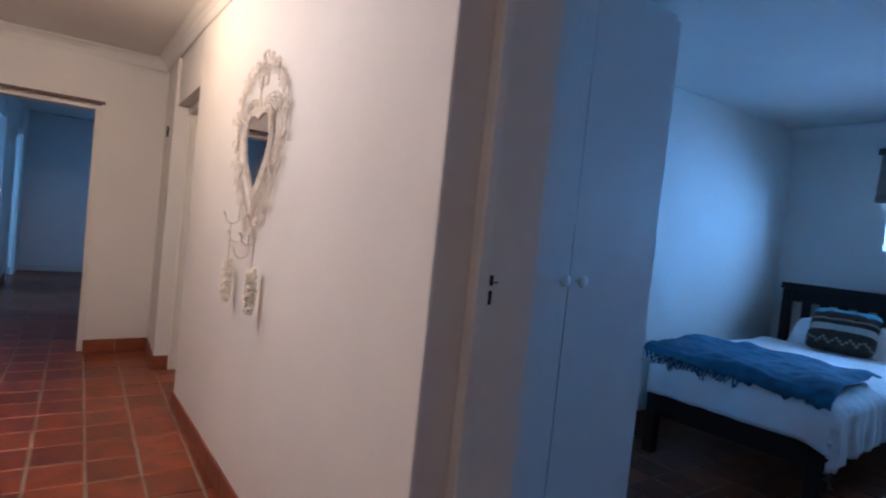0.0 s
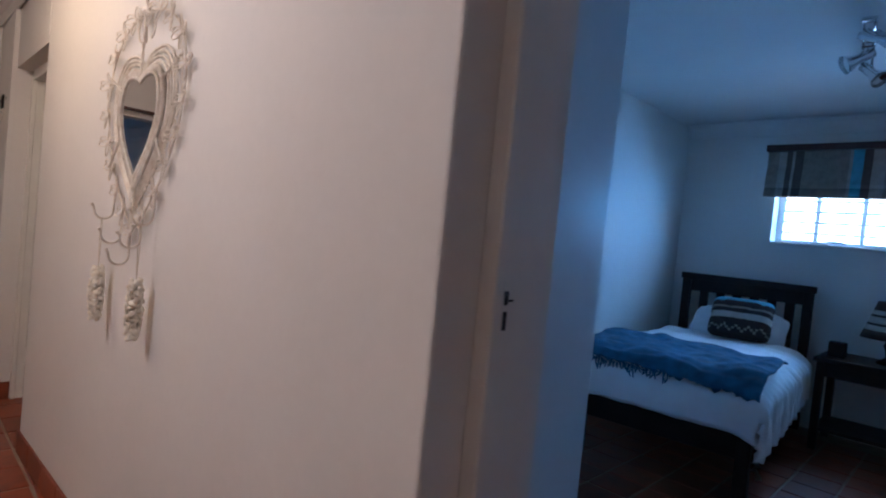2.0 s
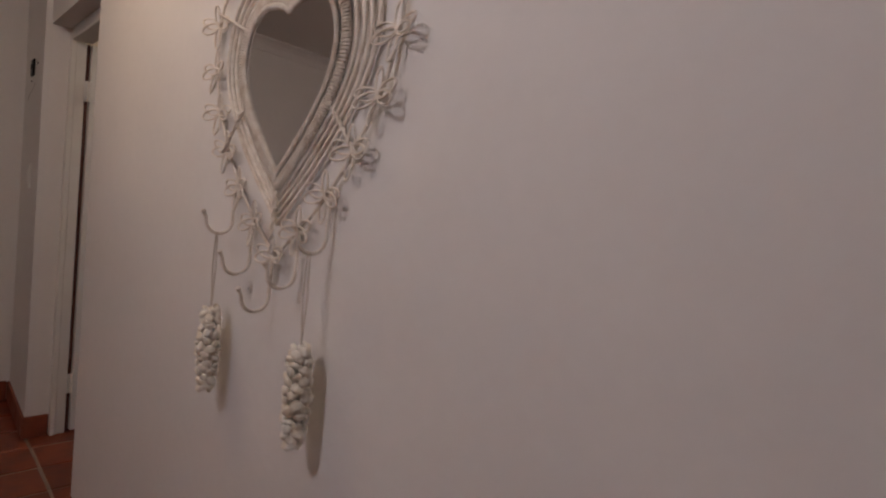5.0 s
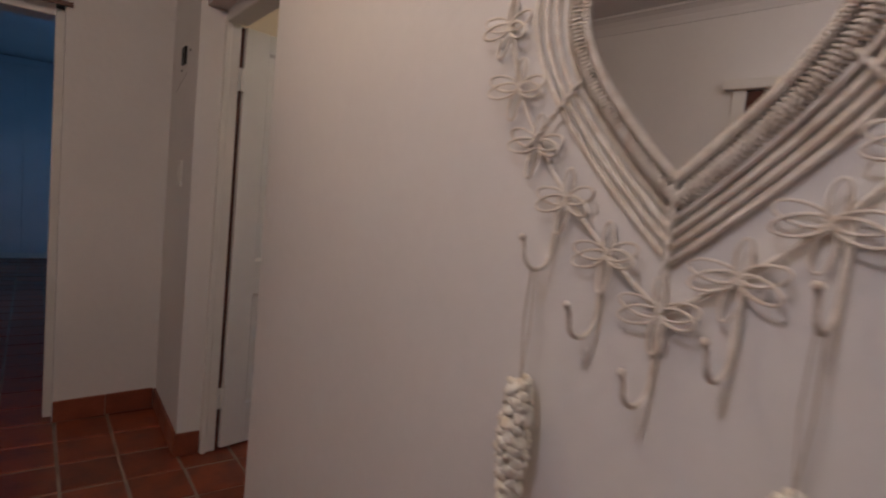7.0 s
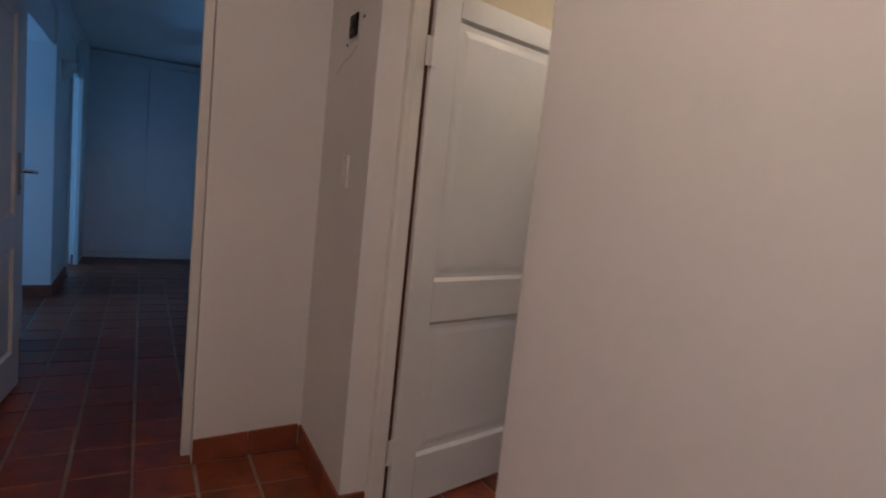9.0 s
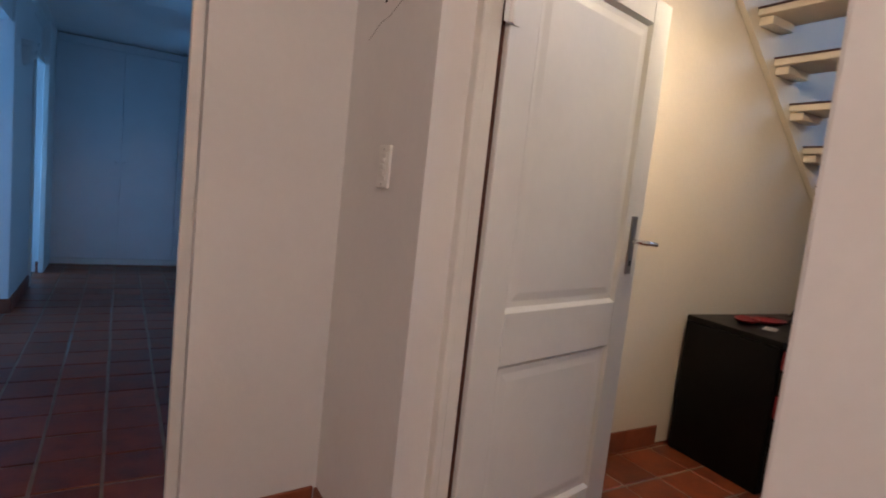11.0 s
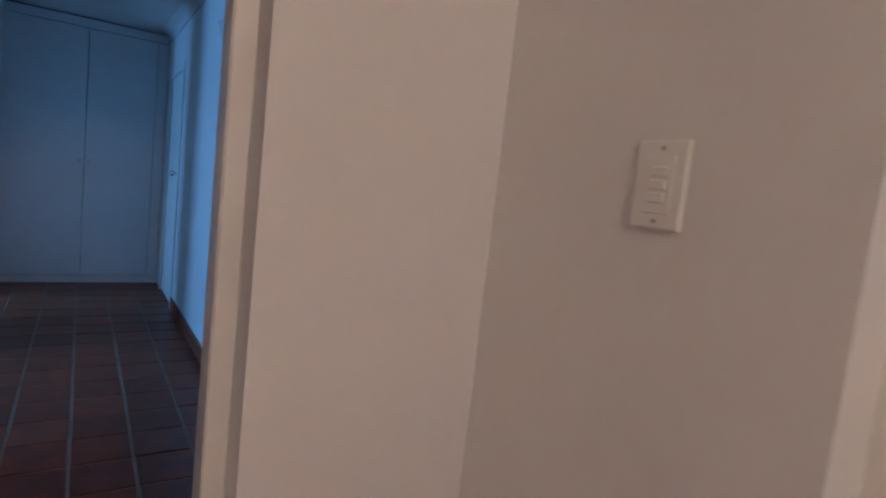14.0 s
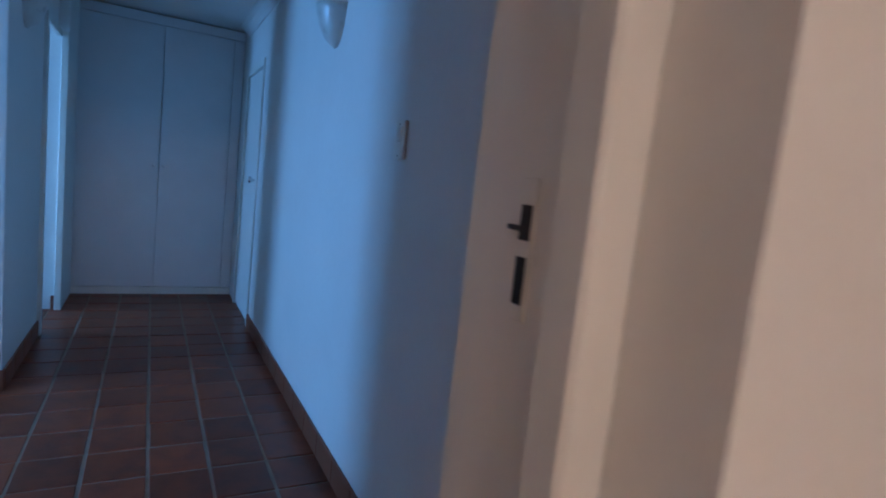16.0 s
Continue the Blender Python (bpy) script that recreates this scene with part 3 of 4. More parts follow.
# small dark control box with a torn white surround
e = empty("wall_control", -0.0185, 5.275, 1.838, -1.3)
blocks("surround", [(-0.004, -0.055, -0.055, 0.0, 0.055, 0.052)], PLASTIC, e, 0.002)
blocks("face", [(-0.014, -0.042, -0.042, -0.003, 0.042, 0.042)], BLACKP, e, 0.004)
blocks("dial", [(-0.018, -0.015, -0.012, -0.012, 0.02, 0.015)], IRON, e, 0.003)
blocks("screw", [(-0.003, 0.088, -0.06, 0.001, 0.096, -0.052)], IRON, e)
blocks("screw", [(-0.003, -0.1, 0.01, 0.001, -0.09, 0.02)], IRON, e)
tagged(e, "small black wall control box with a white surround", "control box")
tagged(tube("wall_crack", [[(-0.0135, 5.49, 1.69), (-0.0155, 5.40, 1.725), (-0.017, 5.33, 1.732), (-0.019, 5.24, 1.76)]], 0.0012, GREYP), "thin pencil-like crack in the plaster", "crack")


def ceiling_lamp(x, y, z):
    e = empty("ceiling_lamp", x, y, z)
    lathe("base", [(0.055, 0.05), (0.055, 0.03), (0.03, 0.015)], GLOSS, e)
    lathe("bulb", [(0.012, 0.02), (0.02, -0.005), (0.014, -0.028), (0.004, -0.034)], LITGLASS, e)
    return tagged(e, "small white ceiling lamp with a lit bulb", "ceiling lamp")


ceiling_lamp(*HALL_LAMP)
# invented fitting to go with the added fill light
ceiling_lamp(*FILL_LAMP)
ceiling_lamp(*STAIR_LAMP)


def sconce(x, y, z, facing):
    """A half-bowl wall light tapering downward."""
    e = empty("wall_sconce", x, y, z, 0 if facing < 0 else 180)
    bm = bmesh.new()
    prof = [(0.015, 0.0), (0.06, 0.03), (0.092, 0.085), (0.112, 0.15), (0.118, 0.175), (0.110, 0.175), (0.08, 0.085), (0.02, 0.01)]
    n = 20
    rings = [[bm.verts.new((-r * math.sin(math.pi * i / n) * 0.9, r * math.cos(math.pi * i / n), h)) for i in range(n + 1)] for r, h in prof]
    for a, b in zip(rings, rings[1:]):
        for i in range(n):
            bm.faces.new((a[i], a[i + 1], b[i + 1], b[i]))
    finish("bowl", bm, FROST, e, smooth=True)
    blocks("back_plate", [(-0.008, -0.05, 0.02, 0, 0.05, 0.15)], STEEL, e, 0.003)
    return tagged(e, "unlit frosted half-bowl sconce on the passage wall", "wall light", "passage sconces")


sconce(-0.02, 7.98, 1.82, -1)
sconce(-1.35, 9.16, 1.84, 1)

# built-in cupboard across the passage end
e = empty("passage_cupboard", -0.02, 10.98, 0)
blocks("carcass", [(-1.298, 0.03, 0.0, -0.002, 0.115, 2.44)], CUPB, e)
blocks("plinth", [(-1.298, 0.004, 0.0, -0.002, 0.03, 0.065)], GLOSS, e, 0.003)
for x0, x1 in ((-1.292, -0.662), (-0.656, -0.098), (-0.092, -0.006)):
    block("door", x0, 0.0, 0.072, x1, 0.022, 2.35, CUPB, e, 0.003)
block("door", -1.292, 0.0, 2.356, -0.006, 0.022, 2.435, CUPB, e, 0.002)
for x in (-0.70, -0.618):
    lathe("knob", [(0.006, 0), (0.008, 0.014), (0.015, 0.02), (0.014, 0.03)], CUPB, e, 14, Matrix.Translation((x, 0.0, 1.16)) @ Euler((radians(90), 0, 0)).to_matrix().to_4x4())
tagged(e, "white built-in cupboard with tall plain doors", "cupboard")
structure(blocks("trim_passage_opening", [(-1.375, 9.735, 0, -1.33, 9.79, 2.06), (-1.345, 10.41, 0, -1.30, 10.448, 2.06), (-1.375, 9.79, 2.02, -1.34, 10.41, 2.07)], GLOSS, bevel=0.004), "white painted casing of a side opening", "trim")

# ---- stair room things ----


def staircase():
    e = empty("open_staircase", 0, 5.62, 0)
    # wall stringer, a slanted board
    bm = bmesh.new()
    x_lo, z_lo, x_hi, z_hi = 3.33, 1.14, 1.55, 2.75
    pts = [(x_lo, z_lo), (x_lo + 0.24, z_lo + 0.02), (x_hi + 0.24, z_hi + 0.02), (x_hi, z_hi)]
    a = [bm.verts.new((x, -0.001, z)) for x, z in pts]
    b = [bm.verts.new((x, -0.035, z)) for x, z in pts]
    bm.faces.new(a), bm.faces.new(b[::-1])
    for i in range(4):
        j = (i + 1) % 4
        bm.faces.new((a[i], a[j], b[j], b[i]))
    finish("stringer", bm, CREAM, e, 0.003)
    for k in range(8):
        z = 1.298 + 0.2095 * k
        x = 3.215 - 0.2125 * k
        blocks("tread", [(x - 0.03, -0.98, z - 0.04, x + 0.235, -0.04, z - 0.006)], CREAM, e, 0.004)
        blocks("tread_top", [(x - 0.035, -0.985, z - 0.005, x + 0.24, -0.04, z + 0.004)], BROWNWOOD, e, 0.002)
        blocks("bracket", [(x + 0.0, -0.11, z - 0.085, x + 0.20, -0.036, z - 0.041)], CREAM, e, 0.003)
    bm = bmesh.new()
    a = [bm.verts.new((x, -0.99, z)) for x, z in pts]
    b = [bm.verts.new((x, -1.025, z)) for x, z in pts]
    bm.faces.new(a), bm.faces.new(b[::-1])
    for i in range(4):
        j = (i + 1) % 4
        bm.faces.new((a[i], a[j], b[j], b[i]))
    finish("stringer", bm, CREAM, e, 0.003)
    return tagged(e, "open cream staircase with wood-topped treads", "staircase")


staircase()
e = empty("stair_landing", 3.36, 4.4, 0)
blocks("slab", [(0.012, 0.0, 1.13, 1.63, 1.215, 1.222)], CREAM, e)
for i in range(5):
    blocks("nosing_tile", [(0.0, 0.008 + 0.24 * i, 1.128, 0.011, 0.24 * i + 0.236, 1.226)], SKIRT, e, 0.002)
# shade under the slab is put into the base's dark colour
blocks("base", [(0.30, 0.0, 0, 1.63, 1.215, 1.13)], DARKWOOD, e)
structure(e, "raised stair landing edged with terracotta tiles", "landing")
e = empty("storage_box", 3.75, 5.1, 1.223)
blocks("body", [(0, 0, 0, 0.7, 0.45, 0.22)], DARKWOOD, e, 0.01)
blocks("lid", [(-0.015, -0.015, 0.221, 0.715, 0.465, 0.25)], DARKWOOD, e, 0.006)
tagged(e, "low dark wooden box on the stair landing", "box")


def chest():
    e = empty("chest_of_drawers", 1.90, 5.06, 0, -4)
    w, dp, h = 1.22, 0.52, 0.73
    blocks("carcass", [(0, 0.012, 0.0, w, dp, h - 0.032)], BLACKP, e, 0.004)
    blocks("top", [(-0.001, -0.004, h - 0.03, w + 0.001, dp, h)], BLACKP, e, 0.006, 2)
    rows = [(0.60, 0.69, (REDP, REDP)), (0.49, 0.59, (BLACKP, BLACKP)), (0.37, 0.48, (REDP, REDP)), (0.25, 0.36, (BLACKP, BLACKP)), (0.07, 0.24, (BLACKP, BLACKP))]
    for z0, z1, mats in rows:
        for i in range(2):
            x0 = 0.02 + i * 0.595
            blocks("drawer", [(x0, -0.010, z0, x0 + 0.585, 0.011, z1)], mats[i], e, 0.004)
            knobs = ((0.56,) if i == 0 else (0.03,))
            for kx in knobs:
                lathe("knob", [(0.006, 0), (0.007, 0.010), (0.017, 0.016), (0.020, 0.025), (0.014, 0.034), (0.004, 0.037)], CRYSTAL, e, 10,
                      Matrix.Translation((x0 + kx, -0.009, (z0 + z1) / 2)) @ Euler((radians(90), 0, 0)).to_matrix().to_4x4())
    return tagged(e, "black chest of drawers with red drawer fronts and crystal knobs", "chest of drawers")


chest()


def lying(name, label, category, x, y, z, rz, sx, sy, sz, mat, bevel=0.003):
    ob = blocks(name, [(-sx / 2, -sy / 2, 0, sx / 2, sy / 2, sz)], mat, None, bevel, 2)
    ob.matrix_basis = pose(x, y, z, 0, 0, rz)
    return tagged(ob, label, category)


for x, y, rz, r in ((2.14, 5.38, 18, 0.075), (2.27, 5.34, -12, 0.085)):
    dish = lathe("trinket_dish", [(r * 0.5, 0.0), (r * 0.62, 0.004), (r * 0.95, 0.018), (r, 0.022), (r * 0.93, 0.021), (r * 0.55, 0.008)], REDP, None, 28)
    dish.matrix_basis = pose(x, y, 0.731, 0, 0, rz) @ Matrix.Diagonal((1.25, 0.8, 1, 1))
    tagged(dish, "shallow red glossy dish standing on the black chest", "dish", "dishes on the chest")
lying("leaflet", "small pale leaflet lying under the red dishes", "leaflet", 2.13, 5.25, 0.731, 20, 0.10, 0.06, 0.003, PAPER, 0.001)
lying("wallet", "dark leather wallet lying on the chest", "wallet", 2.45, 5.37, 0.731, 8, 0.15, 0.10, 0.022, BLACKP, 0.008)
pile = ((0, 0.0, 10, BROWNC), (0.03, -0.01, -9, PAPER), (-0.02, 0.02, 24, BROWNC), (0.04, 0.0, 3, PAPER), (0.10, 0.03, -16, BROWNC))
for i, (dx, dy, rz, mat) in enumerate(pile):
    lying("magazine", "worn magazine in a loose dark pile on the chest", "magazine", 2.78 + dx, 5.36 + dy, 0.731 + 0.0075 * i, rz, 0.29 - 0.02 * i, 0.21 - 0.015 * i, 0.007, mat, 0.0015)

# ---- bedroom things ----
e = empty("wardrobe", 0.36, 1.97, 0)
blocks("carcass", [(0, 0.022, 0.0, 1.34, 0.90, 2.40)], CUPB, e, 0.003)
for x0, x1 in ((0.004, 0.278), (0.282, 0.786), (0.790, 1.338)):
    block("door", x0, 0.0, 0.06, x1, 0.02, 2.36, CUPB, e, 0.003)
for x in (0.738, 0.842):
    lathe("knob", [(0.010, 0), (0.012, 0.015), (0.026, 0.022), (0.027, 0.032), (0.010, 0.038)], PLASTIC, e, 16, Matrix.Translation((x, 0.0, 1.135)) @ Euler((radians(90), 0, 0)).to_matrix().to_4x4())
tagged(e, "white wardrobe with plain tall doors and small knobs", "wardrobe")


BED_TURN = 5.0
BED = pose(2.66, 1.55, 0, 0, 0, BED_TURN) @ Matrix.Translation((-2.66, -1.55, 0))


def bed():
    e = empty("bed", 2.66, 1.55, 0, BED_TURN)
    L, W = 2.04, 0.99
    for y in (0.0, W - 0.07):
        blocks("post", [(L - 0.06, y, 0, L, y + 0.07, 1.13)], DARKWOOD, e, 0.004)
        blocks("leg", [(0, y, 0, 0.07, y + 0.07, 0.43)], DARKWOOD, e, 0.004)
        blocks("side_rail", [(0.07, y + 0.02, 0.27, L - 0.06, y + 0.05, 0.43)], DARKWOOD, e, 0.003)
    blocks("foot_rail", [(0.012, 0.07, 0.25, 0.05, W - 0.07, 0.43)], DARKWOOD, e, 0.003)
    blocks("top_rail", [(L - 0.065, -0.015, 1.09, L + 0.005, W + 0.015, 1.145)], DARKWOOD, e, 0.005)
    blocks("head_rail", [(L - 0.05, 0.07, 0.99, L - 0.015, W - 0.07, 1.09)], DARKWOOD, e, 0.003)
    blocks("low_rail", [(L - 0.05, 0.07, 0.45, L - 0.015, W - 0.07, 0.56)], DARKWOOD, e, 0.003)
    for i in range(6):
        y = 0.12 + i * 0.13
        blocks("slat", [(L - 0.042, y, 0.56, L - 0.022, y + 0.07, 0.99)], DARKWOOD, e, 0.002)
    blocks("mattress", [(0.07, 0.06, 0.435, L - 0.07, W - 0.06, 0.595)], LINEN, e, 0.04, 3)
    return tagged(e, "dark wooden slatted bed frame with a mattress", "bed")


bed()


def drape(name, x0, x1, y0, y1, top, edge_x, edge_y, mat, thick, wave, seed, skew=0.0, fringe=0.0, flare=0.045, n=(70, 60)):
    """Cloth over the bed: it falls past the mattress's foot edge_x and side edge_y."""
    bm = bmesh.new()
    off = Vector((seed * 7.3, seed * 3.1, 0))
    grid = []
    for i in range(n[0] + 1):
        line = []
        for j in range(n[1] + 1):
            u, v = i / n[0], j / n[1]
            y = y0 + (y1 - y0) * v
            ragged = fringe * (noise.noise(Vector((v * 28, seed, 0))) if i == 0 else 0)
            x = x0 + (x1 - x0) * u + skew * v * (1 - 0.4 * u) + ragged
            ex, ey = max(0, edge_x - x), max(0, edge_y - y)
            r = noise.noise(Vector((x * 4, y * 4, 0)) + off) * wave + noise.noise(Vector((x * 13, y * 11, 1)) + off) * wave * 0.45
            fall = min(1, (ex + ey) / 0.06)
            fold = (0.035 * noise.noise(Vector((x * 13, y * 2.5, 2)) + off) + 0.016 * noise.noise(Vector((x * 31, y * 5, 7)) + off)) * min(1, ey / 0.1) + 0.02 * noise.noise(Vector((x * 3, y * 9, 4)) + off) * min(1, ex / 0.1)
            fold *= 1 - min(1, min(ex, ey) / 0.08)
            soft = 0.02 * math.exp(-((x - edge_x) / 0.06) ** 2) + 0.02 * math.exp(-((y - edge_y) / 0.06) ** 2)
            X = max(x, edge_x) - 0.045 * min(1, ex / 0.07) - (fold if ex > ey else 0)
            Y = max(y, edge_y) - flare * min(1, ey / 0.09) - (fold if ey >= ex else 0)
            Z = top - 0.95 * (max(ex, ey) + 0.55 * min(ex, ey)) - soft * (1 - 0.5 * fall) + r * (1 - 0.6 * fall)
            line.append(bm.verts.new(BED @ Vector((X, Y, Z))))
        grid.append(line)
    for a, b in zip(grid, grid[1:]):
        for j in range(n[1]):
            bm.faces.new((a[j], a[j + 1], b[j + 1], b[j]))
    hem = [v.co.copy() for v in grid[0]]
    ob = finish(name, bm, mat, smooth=True)
    s = ob.modifiers.new("thickness", "SOLIDIFY")
    s.thickness, s.offset = thick, 1
    return ob, hem


cover, _ = drape("duvet", 2.45, 4.42, 1.255, 2.53, 0.640, 2.71, 1.60, LINEN, 0.03, 0.018, 1, flare=0.085)
tagged(cover, "white crumpled duvet hanging over the bed's corner", "duvet")
throw, hem = drape("throw_blanket", 2.58, 3.46, 1.53, 2.60, 0.695, 2.69, 1.50, TEAL, 0.012, 0.034, 3, skew=0.06, fringe=0.05)
tagged(throw, "teal fringed throw blanket laid across the bed's foot", "throw blanket")
rng = random.Random(8)
strands = []
for k, p in enumerate(hem[26:]):
    for d in range(2):
        ln = rng.uniform(0.012, 0.05) + (0.04 if k % 11 < 2 else 0)
        q = Vector((p.x - 0.012, p.y + 0.009 * d, p.z))
        strands.append([tuple(q), (q.x - 0.006 + rng.uniform(-0.006, 0.006), q.y + rng.uniform(-0.008, 0.008), q.z - ln * 0.55), (q.x - 0.004, q.y + rng.uniform(-0.014, 0.014), q.z - ln)])
tube("fringe", strands, 0.0042, TEAL, throw, False, 1)


def cushion(name, label, x, y, z, sx, sy, sz, tilt, rz, mats, stripes=None):
    """A plump cushion; stripes: (from, to, material index) across its height."""
    bm = bmesh.new()
    n = 20
    sides = []
    for s in (1, -1):
        grid = []
        for i in range(n + 1):
            line = []
            for j in range(n + 1):
                u, v = 2 * i / n - 1, 2 * j / n - 1
                puff = ((1 - u ** 4) * (1 - v ** 4)) ** 0.5
                pinch = (max(abs(u), abs(v)) / (u ** 6 + v ** 6) ** (1 / 6) if u or v else 1) * (1 - 0.035 * (1 - abs(u * v)))
                line.append(bm.verts.new((s * sz / 2 * puff + 0.004 * noise.noise(Vector((u * 3, v * 3, s + x))), u * sx / 2 * pinch, v * sy / 2 * pinch)))
            grid.append(line)
        for i in range(n):
            for j in range(n):
                f = bm.faces.new((grid[i][j], grid[i + 1][j], grid[i + 1][j + 1], grid[i][j + 1]))
                h = (j + 0.5) / n
                for lo, hi, k in stripes or ():
                    if lo <= h < hi:
                        f.material_index = k
                if stripes and j in (2, 3, 4) and (i % 4 if i % 4 < 3 else 1) == j - 2:
                    f.material_index = 3
    bmesh.ops.remove_doubles(bm, verts=bm.verts, dist=0.0008)
    ob = finish(name, bm, mats[0], smooth=True)
    for m in mats[1:]:
        ob.data.materials.append(m)
    ob.matrix_basis = pose(x, y, z, 0, tilt, rz)
    return tagged(ob, label, "pillow" if name == "pillow" else "cushion")


cushion("pillow", "white pillow lying against the headboard", 4.45, 2.19, 0.745, 0.72, 0.37, 0.21, 50, 5, [LINEN])
cushion("striped_cushion", "brown and cream striped cushion with a blue edge", 4.26, 2.12, 0.835, 0.45, 0.37, 0.15, 32, 8, [BROWNC, CREAMC, TEALL, TAUPE],
        [(0.85, 1.01, 2), (0.65, 0.70, 3), (0.40, 0.55, 1)])


def bedside():
    e = empty("bedside_table", 4.20, 0.98, 0)
    blocks("top", [(-0.02, -0.02, 0.635, 0.52, 0.62, 0.665)], DARKWOOD, e, 0.005)
    blocks("apron", [(0.01, 0.02, 0.53, 0.49, 0.58, 0.634)], DARKWOOD, e, 0.003)
    for x in (0.0, 0.45):
        for y in (0.0, 0.55):
            blocks("leg", [(x, y, 0, x + 0.05, y + 0.05, 0.634)], DARKWOOD, e, 0.003)
    blocks("shelf", [(0.01, 0.01, 0.14, 0.49, 0.59, 0.165)], DARKWOOD, e, 0.003)
    return tagged(e, "dark wooden bedside table with an open shelf", "bedside table")


bedside()
e = empty("table_lamp", 4.45, 1.20, 0.666)
lathe("base", [(0.075, 0), (0.078, 0.015), (0.05, 0.03), (0.025, 0.05), (0.032, 0.09), (0.045, 0.13), (0.03, 0.17), (0.015, 0.19), (0.012, 0.24)], DARKWOOD, e)
for k, (z0, z1, mat) in enumerate(((0.175, 0.235, BROWNC), (0.235, 0.27, CREAMC), (0.27, 0.285, BROWNC), (0.285, 0.33, CREAMC), (0.33, 0.345, BROWNC), (0.345, 0.375, CREAMC), (0.375, 0.44, BROWNC))):
    r = lambda z: 0.185 - 0.085 * (z - 0.175) / 0.265
    lathe("shade_band", [(r(z0) - 0.004, z0), (r(z0), z0), (r(z1), z1), (r(z1) - 0.004, z1)], mat, e, 32)
tagged(e, "bedside lamp with a brown and cream striped shade", "table lamp")
e = empty("pencil_cup", 4.36, 1.49, 0.666)
blocks("body", [(-0.05, -0.05, 0, 0.05, 0.05, 0.11)], DARKWOOD, e, 0.004)
tagged(e, "small square dark wooden holder on the bedside table", "holder")

# window
w = empty("window_1", 4.93, 0, 0)
blocks("frame", [(0, 0.80, 1.48, 0.05, 0.84, 2.12), (0, 2.06, 1.48, 0.05, 2.11, 2.12), (0, 0.84, 1.48, 0.05, 2.06, 1.515), (0, 0.84, 2.08, 0.05, 2.06, 2.12)], WINP, w, 0.003)
blocks("glazing_bars", [(0.012, y - 0.017, 1.515, 0.04, y + 0.017, 2.08) for y in (1.82, 1.505, 1.19)], WINP, w, 0.002)
blocks("burglar_bars", [(-0.012, 0.84, z - 0.009, -0.002, 2.06, z + 0.009) for z in (1.575, 1.665, 1.755, 1.845)], WINP, w, 0.002)
g = block("pane", 0.022, 0.84, 1.515, 0.026, 2.06, 2.08, GLASS, w)
g.visible_shadow = False
tube("stay", [[(-0.002, 1.73, 1.522), (-0.03, 1.68, 1.518), (-0.035, 1.60, 1.512)]], 0.006, IRON, w)
structure(w, "white steel window with burglar bars and bright daylight behind", "window")
structure(block("window_sill", 4.74, 0.80, 1.462, 4.93, 2.11, 1.482, WINP, bevel=0.004), "white painted window sill", "sill")
structure(block("backdrop", 6.2, -3.5, -1.0, 6.25, 5.5, 5.0, SKYCARD), "bright overcast daylight outside the window", "backdrop")


def roman_blind():
    e = empty("roman_blind", 4.70, 0.72, 0)
    width = 1.46
    blocks("pelmet", [(-0.02, -0.02, 2.235, 0.078, width + 0.01, 2.285)], BROWNWOOD, e, 0.004)
    bands = [(0.0, 0.14, BLINDD), (0.14, 0.22, BLINDL), (0.22, 0.34, TAUPE), (0.34, 0.42, TAUPE), (0.42, 0.50, BLINDD), (0.50, 0.58, BLINDL), (0.58, 0.66, TAUPE), (0.66, 0.745, BLINDL), (0.745, 0.80, BLINDD), (0.80, 0.87, TEALL), (0.87, 0.89, BLINDL), (0.89, 1.20, TAUPE), (1.20, 1.26, BLINDD), (1.26, 1.28, BLINDL), (1.28, 1.32, BLINDD), (1.32, 1.375, BLINDL), (1.375, width, TAUPE)]
    for y0, y1, mat in bands:
        bm = bmesh.new()
        prof = [(0.03, 2.236), (0.028, 2.10), (0.012, 2.03), (0.0, 1.96), (0.004, 1.935), (0.012, 1.93), (-0.004, 1.90), (-0.012, 1.868), (-0.004, 1.852), (0.02, 1.852), (0.034, 2.0), (0.042, 2.236)]
        a = [bm.verts.new((x, y0, z)) for x, z in prof]
        b = [bm.verts.new((x, y1, z)) for x, z in prof]
        for i in range(len(prof)):
            j = (i + 1) % len(prof)
            bm.faces.new((a[i], a[j], b[j], b[i]))
        bm.faces.new(a), bm.faces.new(b[::-1])
        finish("cloth_band", bm, mat, e)
    return tagged(e, "raised striped roman blind in brown, cream and teal", "blind")


roman_blind()


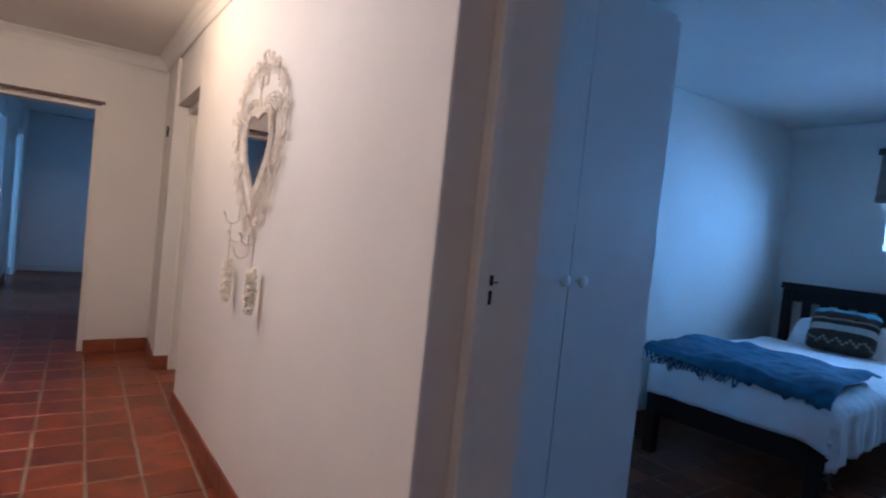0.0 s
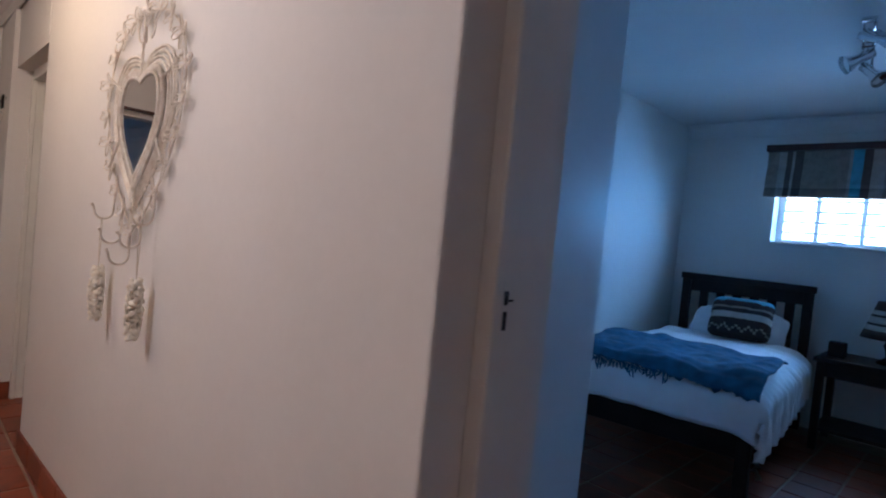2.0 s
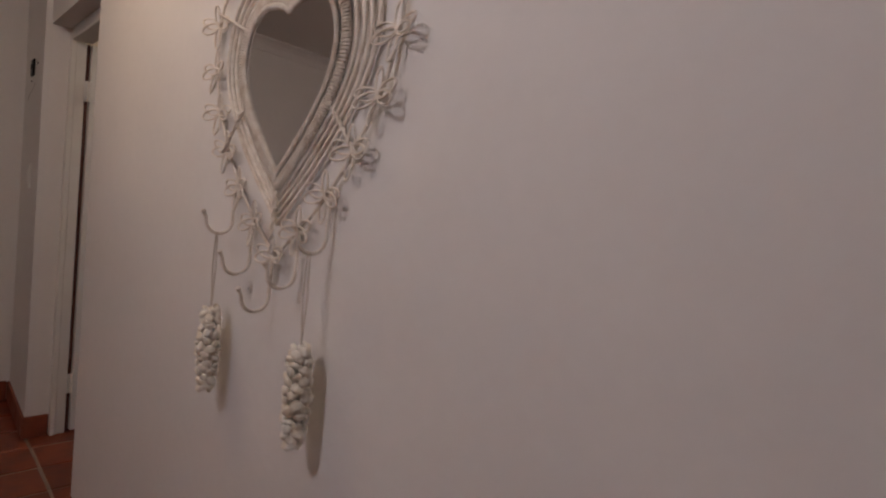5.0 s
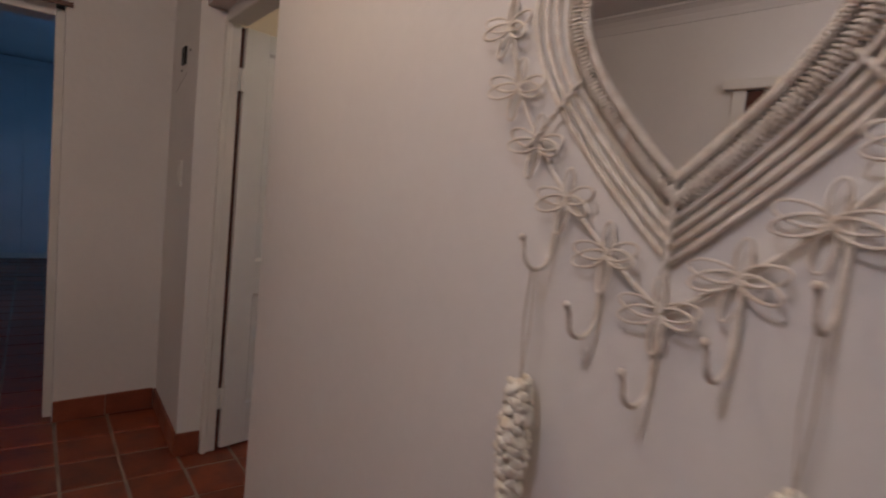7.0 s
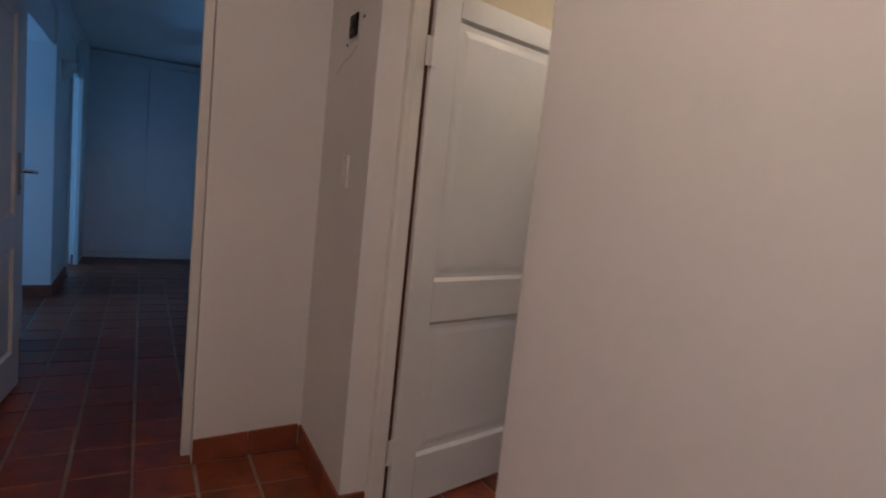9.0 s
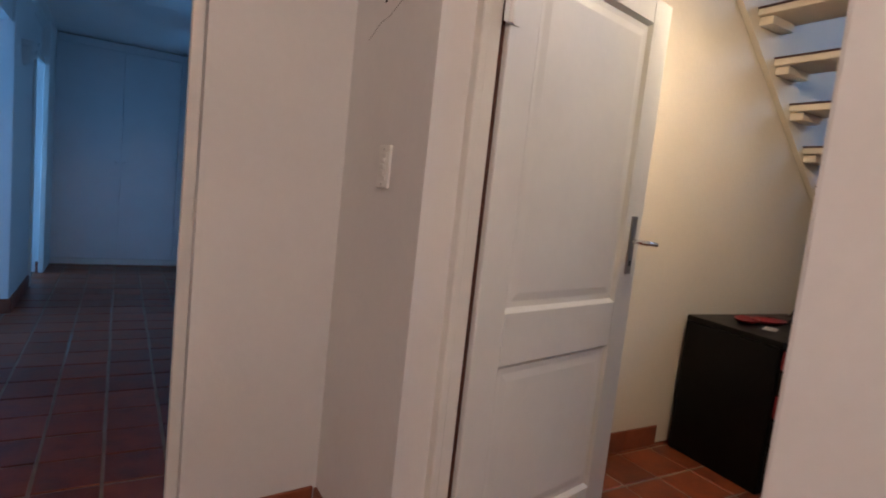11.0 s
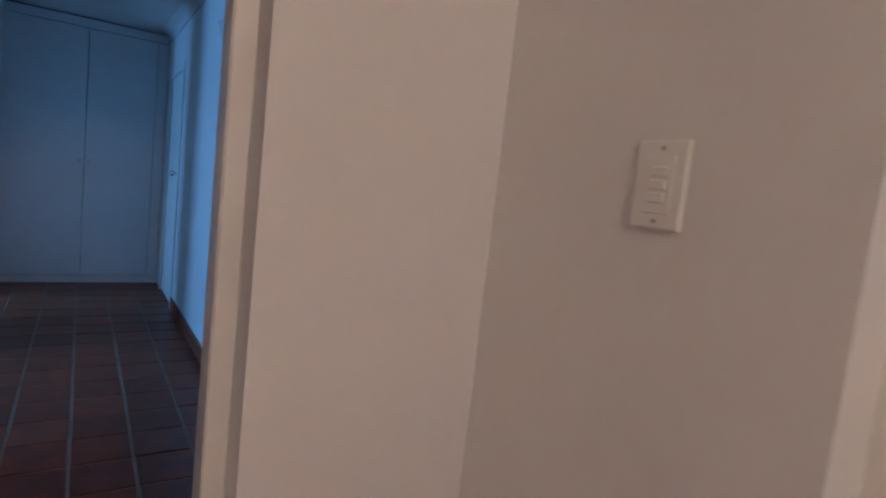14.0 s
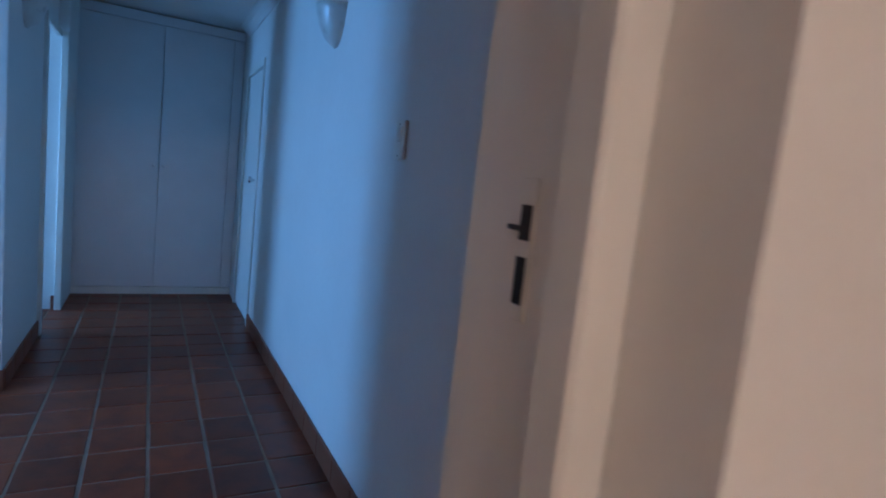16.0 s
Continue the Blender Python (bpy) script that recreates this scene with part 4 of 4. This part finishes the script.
def spot_bar():
    e = empty("ceiling_spotlight", 2.92, 1.30, 2.5, 8)
    lathe("rose", [(0.05, 0.0), (0.05, -0.02), (0.012, -0.03), (0.010, -0.06)], CHROME, e)
    for y in (-0.022, 0.022):
        tube("bar", [[(-0.36, y, -0.06), (-0.12, y, -0.065), (0.12, y, -0.065), (0.36, y, -0.06)]], 0.007, CHROME, e, res=3)
    blocks("cross_piece", [(x - 0.012, -0.03, -0.072, x + 0.012, 0.03, -0.052) for x in (-0.36, 0.0, 0.36)], CHROME, e, 0.003)
    for x, tilt, rz in ((-0.24, 72, 185), (0.06, 62, 20), (0.30, 48, 145)):
        m = Matrix.Translation((x, 0, -0.095)) @ Euler((radians(tilt), 0, radians(rz))).to_matrix().to_4x4()
        lathe("spot_head", [(0.012, 0.035), (0.024, 0.03), (0.026, -0.05), (0.03, -0.06), (0.048, -0.105), (0.050, -0.112), (0.034, -0.09)], CHROME, e, 18, m)
        lathe("stem", [(0.007, -0.095), (0.007, -0.06)], CHROME, e, 10, Matrix.Translation((x, 0, 0)))
    return tagged(e, "chrome ceiling spotlight bar with three heads", "spotlight")


spot_bar()

# ---- skirting and floor tiles ----


def skirting(name, p0, p1, inward, label="terracotta tile skirting along the wall"):
    """Tile pieces along a wall between two plan points."""
    holder = structure(new(name), label, "baseboard")
    a, b, nrm = Vector((*p0, 0)), Vector((*p1, 0)), Vector((*inward, 0))
    length = (b - a).length
    count = max(1, round(length / 0.236))
    step = length / count
    bm = bmesh.new()
    box(bm, 0.001, 0, 0.0, step - 0.0015, 0.013, 0.108)
    first = finish("skirting_tile", bm, SKIRT, holder, 0.003, 1)
    ang = math.atan2((b - a).y, (b - a).x)
    flip = Vector((-math.sin(ang), math.cos(ang), 0)).dot(nrm) < 0
    for i in range(count):
        o = first if i == 0 else first.copy()
        if i:
            scene.collection.objects.link(o)
        p = a + (b - a) * ((i + (1 if flip else 0)) / count)
        o.matrix_basis = Matrix.Translation(p) @ Matrix.Rotation(ang + (math.pi if flip else 0), 4, "Z")
    return holder


skirting("baseboard_east", (mx(1.40), 1.40), (mx(4.1), 4.1), (-1, 0))
skirting("baseboard_switch", (-0.024, 5.0), (-0.0105, 5.618), (-1, 0))
skirting("baseboard_reveal", (-0.036, 5.0), (0.074, 5.0), (0, -1))
skirting("baseboard_end", (-0.478, 5.587), (-0.024, 5.6345), (0, -1))
skirting("baseboard_jamb", (0.0, 4.1), (0.074, 4.1), (0, 1))
skirting("baseboard_west", (-2.25, -1.3), (-2.25, 2.74), (1, 0))
skirting("baseboard_passage_east", (-0.02, 5.84), (-0.02, 9.84), (-1, 0))
skirting("baseboard_passage_west", (-1.35, 8.79), (-1.35, 9.72), (1, 0))
skirting("baseboard_passage_west_end", (-1.55, 8.78), (-1.338, 8.78), (0, -1))
skirting("baseboard_passage_far", (-1.37, 10.44), (-1.30, 10.44), (0, -1))
skirting("baseboard_stair", (0.21, 5.62), (1.87, 5.62), (0, -1))
skirting("baseboard_bed_wall", (1.71, 2.88), (4.78, 2.88), (0, -1))

PX, PY, GAP = 0.2275, 0.2400, 0.012
bm = bmesh.new()
box(bm, -(PX - GAP) / 2, -(PY - GAP) / 2, -0.012, (PX - GAP) / 2, (PY - GAP) / 2, 0)
tile_first = finish("floor_tile", bm, TILE, floor, 0.003, 1)
tile_mesh = tile_first.data
rng = random.Random(11)
spare = []
made = 0
for i in range(-20, 24):
    for j in range(-7, 47):
        x, y = -0.013 - PX * (i + 0.5), j * PY - 0.05
        if not (-4.2 < x < 5.0 and -1.4 < y < 11.05):
            continue
        near = (-1.8 < x < 0.1) and (2.3 < y < 10.8) and not (x < -1.45 and y > 5.6)
        m = pose(x + rng.uniform(-0.002, 0.002), y + rng.uniform(-0.002, 0.002), rng.uniform(-0.0012, 0.0012), rng.uniform(-0.25, 0.25), rng.uniform(-0.25, 0.25), rng.uniform(-0.5, 0.5))
        if near and made < 300:
            o = tile_first if made == 0 else tile_first.copy()
            if made:
                scene.collection.objects.link(o)
            o.matrix_basis = m
            made += 1
        else:
            spare.append(m)
bm = bmesh.new()
for m in spare:
    start = len(bm.verts)
    bm.from_mesh(tile_mesh)
    bm.verts.ensure_lookup_table()
    for v in bm.verts[start:]:
        v.co = m @ v.co
tagged(finish("floor_tiles", bm, TILE, floor), kind="stuff")
